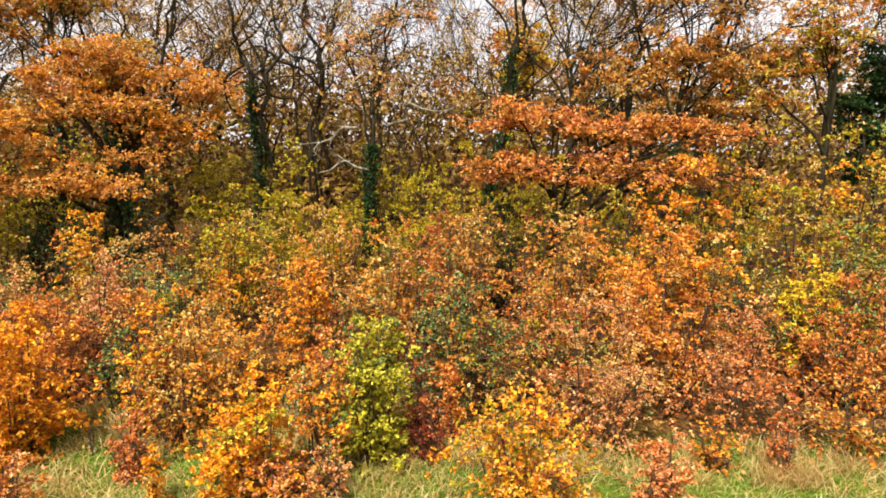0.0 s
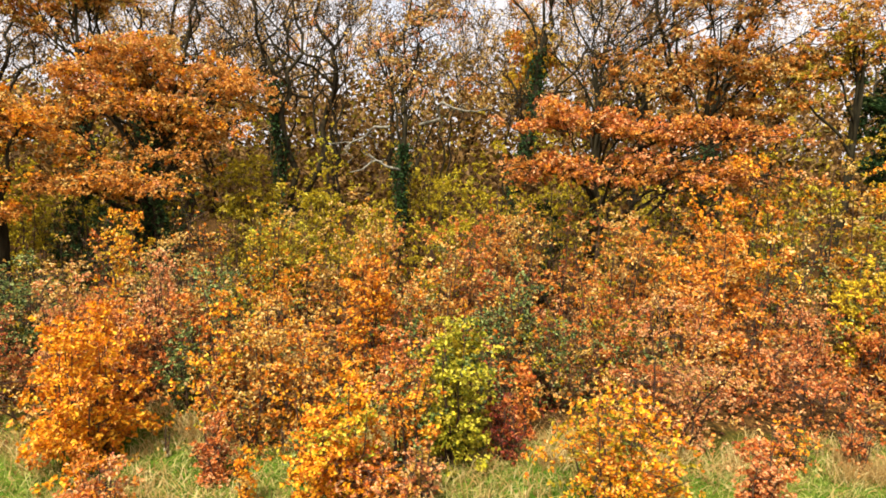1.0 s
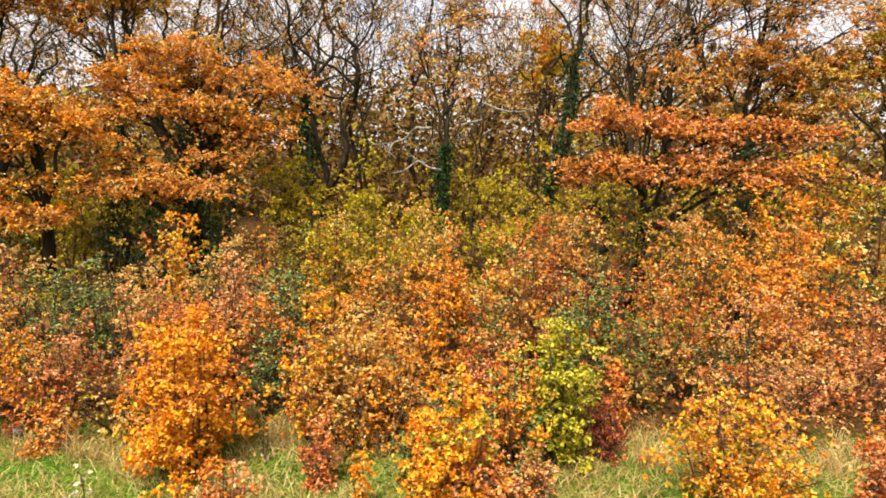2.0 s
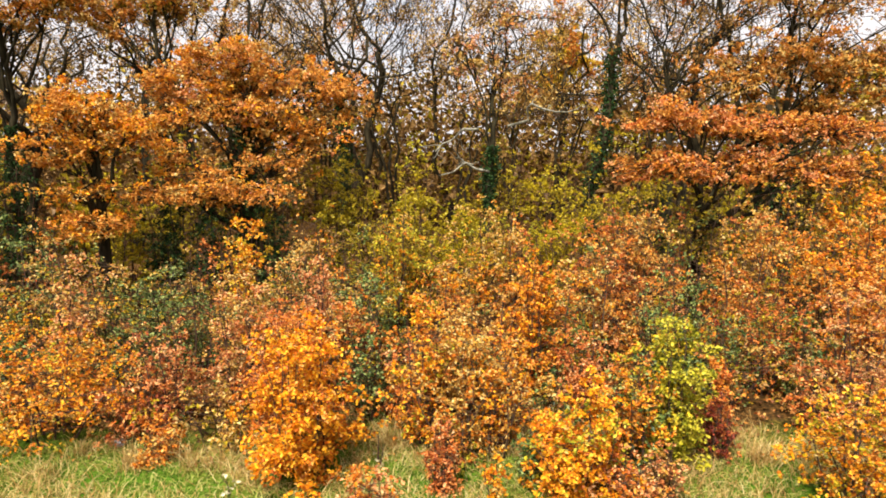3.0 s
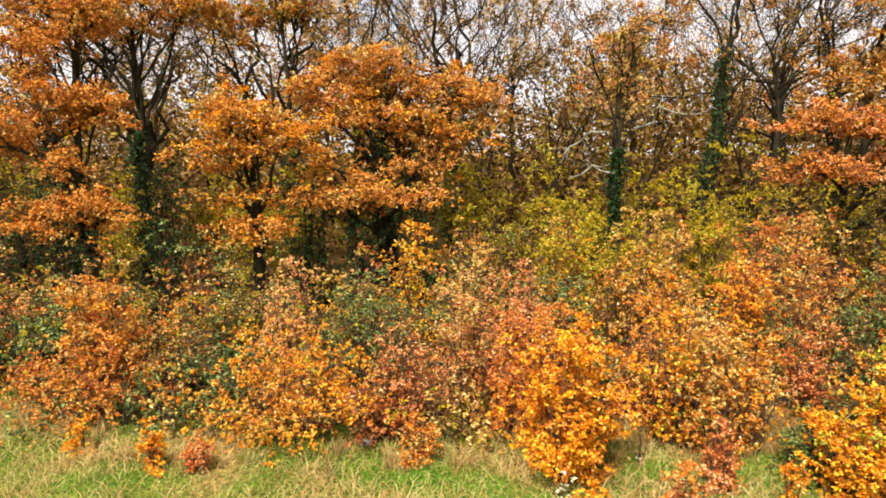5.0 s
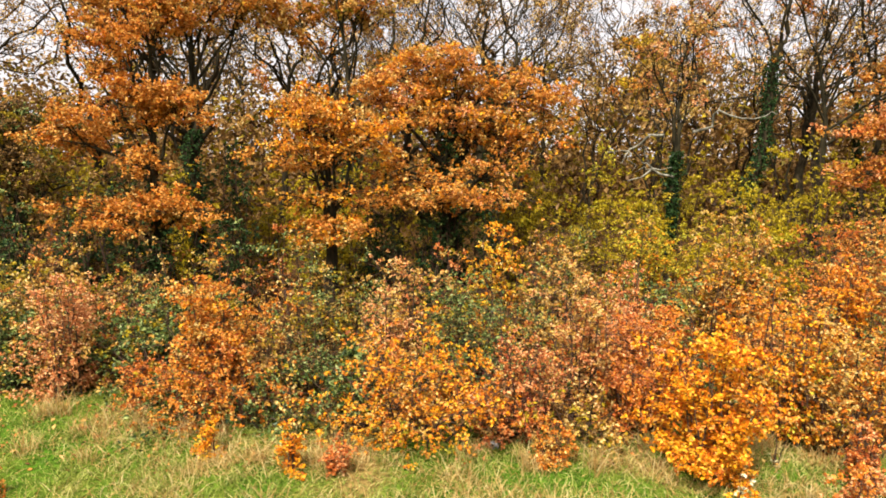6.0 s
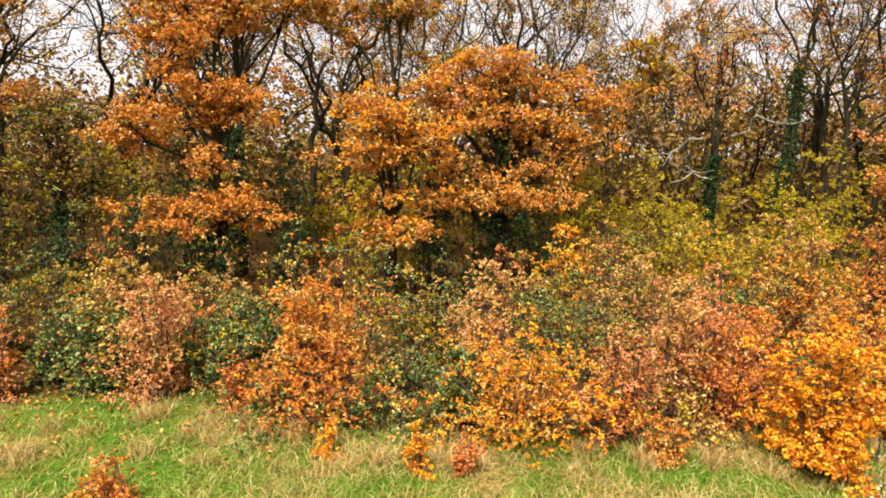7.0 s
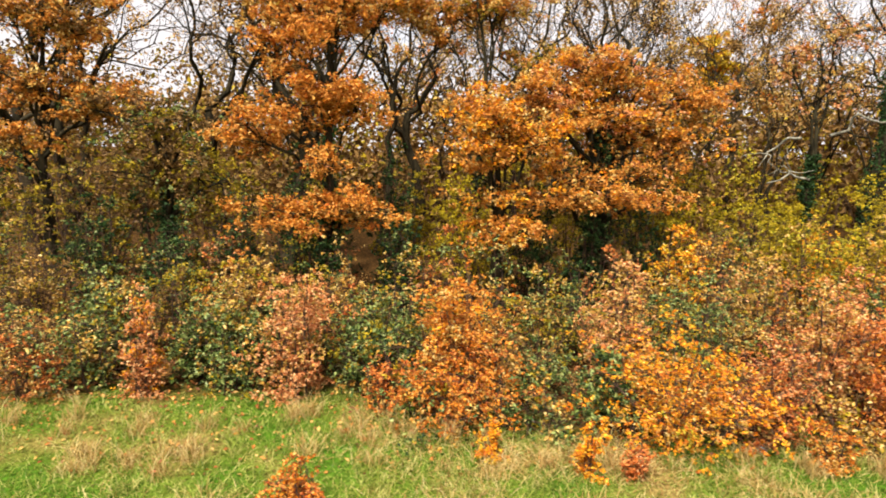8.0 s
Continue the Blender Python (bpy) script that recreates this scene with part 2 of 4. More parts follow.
def tube_mesh(name, lines, sides, mat):
    """One mesh of tapering tubes; lines: (points, radii)."""
    groups, Vs, Fs, base = {}, [], [], 0
    for p, r in lines:
        groups.setdefault(len(p), []).append((p, r))
    for k, some in groups.items():
        P = np.array([s[0] for s in some], float)
        R = np.array([s[1] for s in some], float)
        T = unit(np.gradient(P, axis=1))
        ref = np.where(np.abs(T[:, :1, 2:3]) > 0.8, np.array([1.0, 0, 0]), np.array([0, 0, 1.0]))
        U = unit(np.cross(T, np.broadcast_to(ref, T.shape)))
        W = np.cross(T, U)
        ang = np.arange(sides) * 2 * math.pi / sides
        ring = P[:, :, None] + R[:, :, None, None] * (np.cos(ang)[:, None] * U[:, :, None] + np.sin(ang)[:, None] * W[:, :, None])
        m = len(some)
        idx = np.arange(m * k * sides).reshape(m, k, sides) + base
        nxt = np.roll(idx, -1, 2)
        Fs.append(np.stack([idx[:, :-1], nxt[:, :-1], nxt[:, 1:], idx[:, 1:]], -1).reshape(-1, 4))
        Vs.append(ring.reshape(-1, 3))
        base += m * k * sides
    return fast_mesh(name, np.concatenate(Vs), [np.concatenate(Fs)], [mat], smooth=True)


def part(name, mesh, parent, label="", kind=""):
    ob = new(name, mesh)
    ob.parent = parent
    tagged(ob, label, kind=kind)
    return ob


def thing(name, x, y, label, category, group="", sink=0.03):
    e = new(name)
    e.empty_display_size = 0.2
    e.location = (x, y, float(gz(x, y)) - sink)
    return tagged(e, label, category, group)


def bend(a, b, rng, k=6, lift=0.25, jit=0.05):
    """A crooked way from a to b that first rises."""
    a, b = np.asarray(a, float), np.asarray(b, float)
    d = np.linalg.norm(b - a)
    mid = (a + b) / 2 + np.array([0, 0, lift * d])
    t = np.linspace(0, 1, k)[:, None]
    p = (1 - t) ** 2 * a + 2 * t * (1 - t) * mid + t * t * b
    w = rng.normal(size=(k, 3)) * jit * d
    if k > 5:
        w[1:-1] = 0.3 * w[:-2] + 0.4 * w[1:-1] + 0.3 * w[2:]
    w[0] = 0
    w[-1] *= 0.3
    return p + w


PROFILES = {
    "round": ([0, 0.12, 0.4, 0.7, 0.9, 1.0], [0.75, 0.95, 1.05, 0.95, 0.72, 0.4]),
    "column": ([0, 0.12, 0.4, 0.7, 0.9, 1.0], [0.75, 0.95, 1.02, 0.95, 0.75, 0.42]),
    "mound": ([0, 0.2, 0.5, 0.75, 0.92, 1.0], [1.05, 1.05, 1.0, 0.85, 0.6, 0.3]),
    "flame": ([0, 0.15, 0.35, 0.6, 0.85, 1.0], [0.8, 1.0, 0.9, 0.68, 0.5, 0.2]),
    "vase": ([0, 0.2, 0.5, 0.75, 0.9, 1.0], [0.35, 0.6, 0.95, 1.0, 0.75, 0.3]),
}
SHRUBS = []


def shrub(x, y, w, h, mix, label, n=2600, leaf=0.09, shape="round", stems=10, twigs=120, name="shrub", category="shrub", spread=0.05, simple=False, group=""):
    """A shrub: stems from the foot, twigs on them, leaves along the twigs. mix: (material, share) pairs."""
    rng = next_rng()
    top = thing(name, x, y, label, category, group)
    SHRUBS.append((x, y, w, h))
    w = 1.12 * w
    ps, pr = PROFILES[shape]
    ph = rng.uniform(0, 6.28, 4)

    def R(s, a):
        uneven = 1 + 0.20 * math.sin(2 * a + ph[0] + 5 * s) + 0.15 * math.sin(3 * a + ph[1] - 7 * s) + 0.12 * math.sin(9 * s + ph[2] + a)
        return 0.5 * w * np.interp(s, ps, pr) * uneven

    lines, ends = [], []
    for k in range(stems):
        a = 2 * math.pi * (k + rng.uniform(0, 1)) / stems
        s = 1.0 if k == 0 else rng.uniform(0.45, 1.0)
        r = R(s, a) * rng.uniform(0.3, 0.95)
        foot = np.array([math.cos(a), math.sin(a), 0]) * rng.uniform(0.02, 0.16) * w
        tip = np.array([math.cos(a) * r, math.sin(a) * r, s * h * 0.97])
        p = bend(foot, tip, rng, 7, 0.12, 0.035)
        lines.append((p, np.linspace(0.011 + 0.004 * h, 0.004, 7)))
        ends.append(p)
    tw, tip_w = [], []
    for k in range(twigs):
        p = ends[rng.integers(len(ends))]
        u = rng.uniform(0.03, 1.0)
        i = min(int(u * 6), 5)
        a = p[i] + (p[i + 1] - p[i]) * (u * 6 - i)
        ang = rng.uniform(0, 2 * math.pi)
        s = np.clip(a[2] / h + rng.uniform(-0.24, 0.20), 0.03, 1.04)
        r = R(min(s, 1), ang) * math.sqrt(rng.uniform(0.15, 1.0)) * rng.uniform(0.8, 1.18)
        b = np.array([math.cos(ang) * r, math.sin(ang) * r, s * h])
        d = b - a
        far = np.linalg.norm(d)
        most = 0.33 * max(w, 0.6 * h)
        if far > most:
            b = a + d * (most / far) * rng.uniform(0.8, 1.25)
        q = bend(a, b, rng, 4, 0.12, 0.05)
        q[:, 2] = np.maximum(q[:, 2], 0.05)
        tw.append(q)
        lines.append((q[::3] if simple else q, np.linspace(0.006, 0.002, 2 if simple else 4)))
        tip_w.append(rng.uniform(0.25, 1.0) ** 1.2)
    for p, r in lines[:stems]:
        part("stem", tube_mesh("shrub_stem", [(p, r)], 5, STEM), top)
    part("twig_spray", tube_mesh("twig_spray", lines[stems:], 3, STEM), top, kind="stuff")
    T = np.array(tw)
    wt = np.array(tip_w)
    per_end = 6
    m = n // per_end
    pick = rng.choice(len(T), m, p=wt / wt.sum())
    u = np.minimum(rng.uniform(0.15, 1.1, m) * 3, 2.999)
    i = u.astype(int)
    C = T[pick, i] + (T[pick, i + 1] - T[pick, i]) * (u - i)[:, None]
    C = C + rng.normal(size=(m, 3)) * spread * (0.5 + 0.5 * min(w, 2.0)) * [1, 1, 0.7]
    C[:, 2] = np.maximum(C[:, 2], 0.08)
    P, size, way = rosettes(C, per_end, leaf, rng, unit(C - np.array([0, 0, 0.35 * h])))
    P[:, 2] = np.maximum(P[:, 2], 0.05)
    V, F, per = leaf_arrays(P, size, rng, out=way, simple=simple)
    pick = np.repeat(pick, per_end)
    n = len(P)
    share = np.array([s for _, s in mix], float)
    # colour goes by twig, low twigs and high twigs drawing on the same mix
    of_twig = rng.choice(len(mix), len(T), p=share / share.sum())
    idx = of_twig[pick]
    stray = rng.uniform(size=n) < 0.25
    idx[stray] = rng.choice(len(mix), stray.sum(), p=share / share.sum())
    part("foliage", fast_mesh("shrub_foliage", V, [F], [m for m, _ in mix], np.repeat(idx, per)), top, kind="stuff")
    return top


def ivy_leaves(line, rng, n, z0, z1, puff=0.16, leaf=0.09):
    """Ivy hugging a trunk between two heights."""
    p, r = line
    z = rng.uniform(z0, z1, n)
    c = np.stack([np.interp(z, p[:, 2], p[:, k]) for k in range(3)], 1)
    rad = np.interp(z, p[:, 2], r) + np.abs(rng.normal(size=n)) * puff * (0.6 + 0.4 * np.sin(z * 2.1 + p[0, 0]))
    a = rng.uniform(0, 2 * math.pi, n)
    o = np.stack([np.cos(a), np.sin(a), np.zeros(n)], 1)
    V, F, per = leaf_arrays(c + o * rad[:, None], leaf * rng.uniform(0.7, 1.3, n), rng, up=0.3, out=o, wide=0.85, simple=True)
    return fast_mesh("ivy", V, [F], [IVY])


def oak(x, y, height, radius, lobes, mix, label, leaf=0.084, lean=(0, 0), ivy=None, bark=None, dead=(), simple=True, twig=11):
    """An oak with crown lobes (dx, dy, z, rx, ry, rz, leaves), a crooked limb to each, and twigs inside them."""
    rng = next_rng()
    bark = bark or BARK
    top = thing("oak_tree", x, y, label, "tree", sink=0.1)
    k = 11
    t = np.linspace(0, 1, k)
    P = np.stack([lean[0] * t ** 1.5, lean[1] * t ** 1.5, height * t], 1)
    P[1:] += np.cumsum(rng.normal(size=(k - 1, 3)) * [0.085, 0.085, 0] * (height / 8), 0)
    Rr = radius * (1.25 - 1.15 * t) * (1 + 0.5 * np.exp(-t * 14))
    trunk = part("trunk", tube_mesh("oak_trunk", [(P, np.maximum(Rr, 0.016))], 9, bark), top, "dark furrowed trunk")
    twigs, anchors, owner = [], [], []
    between = [tuple(0.5 * (p + q) for p, q in zip(la[:3], lb[:3])) + tuple(0.42 * (p + q) for p, q in zip(la[3:6], lb[3:6])) + (int(0.22 * (la[6] + lb[6])),) for la, lb in zip(lobes, lobes[1:])]
    lobes = [(dx, dy, z, 1.15 * rx, 1.15 * ry, 1.15 * rz, int(1.75 * nl)) for dx, dy, z, rx, ry, rz, nl in list(lobes) + between]
    for m, (dx, dy, z, rx, ry, rz, nl) in enumerate(lobes):
        c = np.array([dx, dy, z])
        zh = np.clip(z * rng.uniform(0.55, 0.8), 0.15 * height, 0.95 * height)
        a = np.array([np.interp(zh, P[:, 2], P[:, q]) for q in range(3)])
        r0 = 0.55 * np.interp(zh, P[:, 2], Rr)
        limb = bend(a, c, rng, 8, 0.12, 0.06)
        part("limb", tube_mesh("oak_limb", [(limb, np.linspace(max(r0, 0.035), 0.02, 8))], 6, bark), trunk)
        for j in range(twig):
            v = unit(rng.normal(size=3)) * rng.uniform(0.5, 1.0)
            e = c + v * [rx, ry, rz]
            s = limb[rng.integers(4, 8)]
            br = bend(s, e, rng, 6, 0.10, 0.07)
            twigs.append((br, np.linspace(0.022, 0.007, 6)))
            for q in range(7):
                s2 = br[rng.integers(2, 6)]
                v2 = unit(rng.normal(size=3)) * [1, 1, 0.35]
                e2 = s2 + v2 * rng.uniform(0.3, 0.75) * (0.35 + 0.25 * rx)
                b2 = bend(s2, e2, rng, 4, 0.1, 0.08)
                twigs.append((b2[::3], np.linspace(0.008, 0.003, 2)))
                anchors.append(b2)
                owner.append(m)
    part("twig_spray", tube_mesh("oak_twigs", twigs, 3, bark), top, kind="stuff")
    A, owner = np.array(anchors), np.array(owner)
    Ps, outs, idxs, sizes = [], [], [], []
    share = np.array([s for _, s in mix], float)
    share /= share.sum()
    for m, lobe in enumerate(lobes):
        nl = lobe[6]
        if not nl:
            continue
        own = np.where(owner == m)[0]
        wt = rng.uniform(0.1, 1, len(own)) ** 1.3
        pk = own[rng.choice(len(own), nl // 6, p=wt / wt.sum())]
        u = rng.uniform(0.3, 1.0, len(pk)) * 2.999
        i = u.astype(int)
        p = A[pk, i] + (A[pk, i + 1] - A[pk, i]) * (u - i)[:, None]
        p += rng.normal(size=p.shape) * [0.12, 0.12, 0.06]
        p, size, way = rosettes(p, 6, leaf, rng, unit(p - np.array(lobe[:3])) * [1, 1, 0.4])
        pk = np.repeat(pk, 6)
        Ps.append(p)
        outs.append(way)
        sizes.append(size)
        tw_mix = rng.choice(len(mix), len(A), p=share)
        idxs.append(tw_mix[pk])
    if Ps:
        Pl = np.concatenate(Ps)
        V, F, per = leaf_arrays(Pl, np.concatenate(sizes), rng, up=0.7, out=np.concatenate(outs), simple=simple)
        part("crown", fast_mesh("oak_crown", V, [F], [m for m, _ in mix], np.repeat(np.concatenate(idxs), per)), top, kind="stuff")
    if ivy:
        n, z0, z1, puff = ivy
        part("ivy", ivy_leaves((P, Rr), rng, n, z0, z1, puff), trunk, "dark green ivy climbing the trunk", "stuff")
    for x0, z0, x1, z1 in dead:
        a, e = np.array([x0, -0.1, z0]), np.array([x1, -0.5, z1])
        main = bend(a, e, rng, 9, 0.12, 0.11)
        limb = part("dead_limb", tube_mesh("dead_limb", [(main, np.linspace(0.05, 0.016, 9))], 6, BARK_PALE), top, "bleached bare limb")
        for j in range(4):
            s0 = main[rng.integers(3, 8)]
            v = unit(unit(e - a) + rng.normal(size=3) * 0.8)
            part("dead_branch", tube_mesh("dead_branch", [(bend(s0, s0 + v * rng.uniform(0.4, 0.9), rng, 5, 0.1, 0.1), np.linspace(0.022, 0.008, 5))], 4, BARK_PALE), limb, "bleached bare branch")
    return top


def bare_tree(x, y, height, radius, label, leaves=0, mix=None, fork=0.35, wide=0.42, ivy=None, bark=None, leaf=0.115, trunks=1):
    """A leafless or thin-leaved woodland tree: leader, limbs, boughs and fine twigs."""
    rng = next_rng()
    bark = bark or BARK_DARK
    top = thing("woodland_tree", x, y, label, "tree", sink=0.1)
    limbs, fine, tips = [], [], []
    k = 10
    share_of = (4, 4, 4, 2) if trunks == 1 else (3, 3, 3, 2)

    def fork_off(line, radius_at, way, span, depth):
        """Boughs leave a limb along its outer part and turn up; each depth is shorter and thinner."""
        for j in range(share_of[depth]):
            u = 1.0 if j == 0 else rng.uniform(0.3, 1.0)
            q = u * (len(line) - 1)
            i = min(int(q), len(line) - 2)
            a = line[i] + (line[i + 1] - line[i]) * (q - i)
            d = unit(way + rng.normal(size=3) * (0.25 if j == 0 else 0.5 + 0.12 * depth + 0.7 * (wide - 0.28)) * [1, 1, 0.7] + [0, 0, 0.15])
            reach = span * rng.uniform(0.65, 1.2)
            pts = (10, 8, 5, 4)[depth]
            L = bend(a, a + d * reach, rng, pts, rng.uniform(-0.16, 0.12), 0.09)
            r0 = max(radius_at * (0.85 if j == 0 else (0.62 if depth == 0 else 0.55) * rng.uniform(0.75, 1.1)), 0.011)
            R = np.linspace(r0, max(0.45 * r0, 0.007), pts)
            (limbs if depth == 0 else fine).append((L, R) if depth < 3 else (L[::3], R[::3]))
            if depth < 3:
                fork_off(L, r0 * 0.75, d, span * (0.62, 0.58, 0.55)[depth], depth + 1)
            else:
                tips.append(L)

    for b in range(trunks):
        t = np.linspace(0, 1, k)
        ang = rng.uniform(0, 6.28)
        off = 0.0 if trunks == 1 else 0.10 * height
        tall = height * (fork + 0.12) * rng.uniform(0.9, 1.1)
        P = np.stack([math.cos(ang) * off * t, math.sin(ang) * off * t, tall * t], 1)
        P[1:] += np.cumsum(rng.normal(size=(k - 1, 3)) * [0.014 * height, 0.014 * height, 0], 0)
        R = radius * (1 - 0.42 * t) * (1 + 0.5 * np.exp(-t * 14))
        trunk = part("trunk", tube_mesh("tree_trunk", [(P, R)], 7, bark), top)
        if b == 0:
            line, first = (P, R), trunk
        fork_off(P[4:], R[-1], np.array([0, 0, 1.0]), height * 0.36 * (0.75 + 0.6 * wide), 0)
        for L, R in limbs:
            part("limb", tube_mesh("tree_limb", [(L, R)], 5, bark), trunk)
        limbs.clear()
    part("twig_spray", tube_mesh("tree_twigs", fine, 3, bark), top, kind="stuff")
    if leaves:
        A = np.array(tips)
        wt = rng.uniform(0, 1, len(A)) ** 5
        pk = rng.choice(len(A), leaves, p=wt / wt.sum())
        p = A[pk, rng.integers(1, 4, leaves)] + rng.normal(size=(leaves, 3)) * 0.13
        V, F, per = leaf_arrays(p, leaf * rng.uniform(0.65, 1.25, leaves), rng, up=0.6, simple=True)
        share = np.array([s for _, s in mix], float)
        idx = rng.choice(len(mix), len(A), p=share / share.sum())[pk]
        part("crown", fast_mesh("tree_crown", V, [F], [m for m, _ in mix], np.repeat(idx, per)), top, "thin withered leaves", "stuff")
    if ivy:
        n, z0, z1, puff = ivy
        part("ivy", ivy_leaves(line, rng, n, z0, z1, puff), first, "dark green ivy sleeve", "stuff")
    return top


def again(ob, x, y, turn, size):
    m = pose(x, y, float(gz(x, y)) - 0.1, 0, 0, turn) @ Matrix.Scale(size, 4)
    return copy_thing(ob, m)


# ---------------- things ----------------
# front shrubs along the meadow's edge
shrub(-6.86, 8.35, 2.1, 2.3, [(GOLD, 7), (ORANGE, 2)], "dense golden-orange young oak at the meadow's edge", n=12074, leaf=0.060, shape="mound", stems=12, twigs=130)
shrub(-7.47, 9.91, 1.9, 2.21, [(RUST, 4), (ORANGE, 4), (SALMON, 2)], "red-orange shrub standing behind a golden young oak", n=9625, leaf=0.051, simple=True)
shrub(-2.98, 7.63, 1.6, 1.82, [(GOLD, 6), (ORANGE, 2), (YGREEN, 1)], "broad golden shrub in rough grass", n=7700, leaf=0.060, shape="mound")
shrub(-1.5, 8.6, 1.35, 2.39, [(YGREEN, 7), (YELLOW, 1), (GREEN, 1)], "bright yellow-green young oak still half green", n=9000, leaf=0.058, shape="round", stems=12, twigs=130)
shrub(-0.72, 8.69, 0.7, 1.11, [(DARKRED, 4), (RUST, 3)], "dark red shrub beside a yellow-green one", n=1954, simple=True, leaf=0.048)
shrub(-4.48, 9.59, 2.2, 2.34, [(TAN, 5), (ORANGE, 2), (GOLD, 2), (GREEN, 1)], "wide tan and orange shrub thicket", n=10267, leaf=0.051, simple=True)
shrub(-0.34, 9.41, 0.42, 1.65, [(ORANGE, 3), (RUST, 2)], "slender red-orange sapling in the thicket", n=1497, leaf=0.054, simple=True, shape="flame", stems=4, twigs=28)
shrub(0.65, 7.37, 2.1, 1.65, [(GOLD, 5), (OLIVE, 2), (ORANGE, 2), (TAN, 1)], "loose golden shrub spreading into the meadow", n=6439, leaf=0.055, stems=14, twigs=130, spread=0.08)
shrub(2.32, 7.13, 0.85, 1.44, [(SALMON, 4), (RUST, 3)], "small salmon-red shrub in the grass", n=3636, simple=True, leaf=0.051)
shrub(1.98, 9.48, 2.5, 2.48, [(SALMON, 5), (TAN, 3)], "twiggy salmon-brown shrub with small leaves", n=11122, leaf=0.039, simple=True, twigs=150)
shrub(3.63, 8.93, 0.85, 0.74, [(ORANGE, 3), (GOLD, 2)], "small orange shrub in long grass", n=919, simple=True, leaf=0.051)
shrub(4.59, 8.83, 0.5, 0.88, [(RUST, 4), (SALMON, 1)], "small red-brown shrub in long grass", n=690, simple=True, leaf=0.048)
shrub(6.41, 11.26, 1.7, 1.82, [(RUST, 3), (ORANGE, 3), (SALMON, 2)], "rust-coloured shrub at the meadow's edge", n=6249, leaf=0.049, simple=True)
shrub(5.02, 11.39, 1.8, 1.92, [(RUST, 3), (SALMON, 3), (TAN, 1)], "rusty shrub with pinkish leaves", n=7142, leaf=0.045, simple=True)
shrub(8.19, 11.49, 2.2, 2.31, [(ORANGE, 3), (RUST, 3), (GREEN, 1)], "orange and rust shrub thicket by grass", n=7142, leaf=0.049, simple=True)
shrub(-11.25, 9.5, 3.5, 1.95, [(GOLD, 5), (ORANGE, 3), (TAN, 1), (YGREEN, 1)], "golden-orange shrub with sparse upper twigs", n=13500, leaf=0.053, simple=True, stems=18, twigs=220)
shrub(-9.41, 9.73, 1.6, 1.86, [(RUST, 3), (DARKRED, 1), (SALMON, 3), (TAN, 1), (GREEN, 1)], "dark red-brown shrub between golden ones", n=6416, leaf=0.045, simple=True)
shrub(-8.3, 10.3, 1.5, 2.5, [(RUST, 1), (SALMON, 4), (TAN, 4)], "tall rust-orange shrub among lower ones", n=6416, leaf=0.051, simple=True)
shrub(-4.86, 10.54, 2, 2.47, [(ORANGE, 4), (GOLD, 3), (TAN, 2), (GREEN, 1)], "orange and gold shrub in the thicket", n=7700, leaf=0.051, simple=True)
shrub(-2.4, 10.02, 1.2, 1.9, [(RUST, 5), (SALMON, 2)], "rust-red shrub in the thicket", n=4705, leaf=0.048, simple=True)
shrub(-4.82, 7.96, 0.6, 1.07, [(RUST, 5), (SALMON, 2)], "small red shrub in the grass", n=2139, simple=True, leaf=0.048)
shrub(-9.05, 8.77, 1, 0.64, [(ORANGE, 4), (TAN, 2)], "low orange shrub in dry grass", n=1925, simple=True, leaf=0.048, shape="mound", twigs=50)
shrub(-5.74, 6.73, 0.85, 1.07, [(SALMON, 3), (ORANGE, 4)], "low salmon-orange shrub in the meadow", n=3208, simple=True, leaf=0.054)
shrub(-4.15, 7.29, 0.35, 0.94, [(GOLD, 4), (TAN, 1)], "small golden sapling in the grass", n=898, simple=True, leaf=0.054, stems=4, twigs=26)
shrub(-14.8, 10.52, 1.5, 2.98, [(ORANGE, 6), (TAN, 2), (GOLD, 1)], "tall narrow orange shrub at the edge", n=11500, leaf=0.051, simple=True, shape="column")
shrub(-14.84, 10.28, 2.9, 1.69, [(ORANGE, 5), (RUST, 3), (TAN, 1)], "broad rust-orange shrub at the grass edge", n=11763, leaf=0.051, simple=True, shape="mound")
shrub(-17.75, 11, 1.7, 2.42, [(SALMON, 8), (TAN, 2)], "pink-orange shrub of upright habit among brambles", n=10500, leaf=0.049, simple=True, shape="column")
shrub(-20.5, 11.1, 1.05, 2.05, [(SALMON, 6), (GOLD, 2)], "slim pink-orange sapling among brambles", n=4600, leaf=0.049, simple=True, shape="flame")
shrub(-22.62, 11.14, 2, 1.69, [(BROWN, 3), (RUST, 2), (TAN, 2)], "brown and tan shrub at the grass edge", n=6696, leaf=0.049, simple=True)
shrub(-12.95, 8.33, 0.5, 0.83, [(GOLD, 5), (ORANGE, 1)], "small golden oak sapling in the grass", n=1325, simple=True, leaf=0.048, shape="flame", stems=4, twigs=30)
shrub(-12.3, 8.33, 0.5, 0.68, [(RUST, 4), (SALMON, 2)], "small rusty sapling in dry grass", n=1025, simple=True, leaf=0.048, stems=4, twigs=26)
shrub(-14.32, 8.83, 0.5, 0.56, [(GOLD, 4), (YELLOW, 1)], "small yellow sapling below an orange shrub", n=1025, leaf=0.045, simple=True, stems=4, twigs=26)
shrub(-16.97, 7.62, 0.8, 0.78, [(ORANGE, 5), (RUST, 2)], "low bright orange shrub in green grass", n=2139, simple=True, leaf=0.051)
shrub(-16.1, 10.49, 0.7, 1.08, [(RUST, 3), (ORANGE, 2)], "small rust shrub under a tall one", n=2008, leaf=0.045, simple=True)

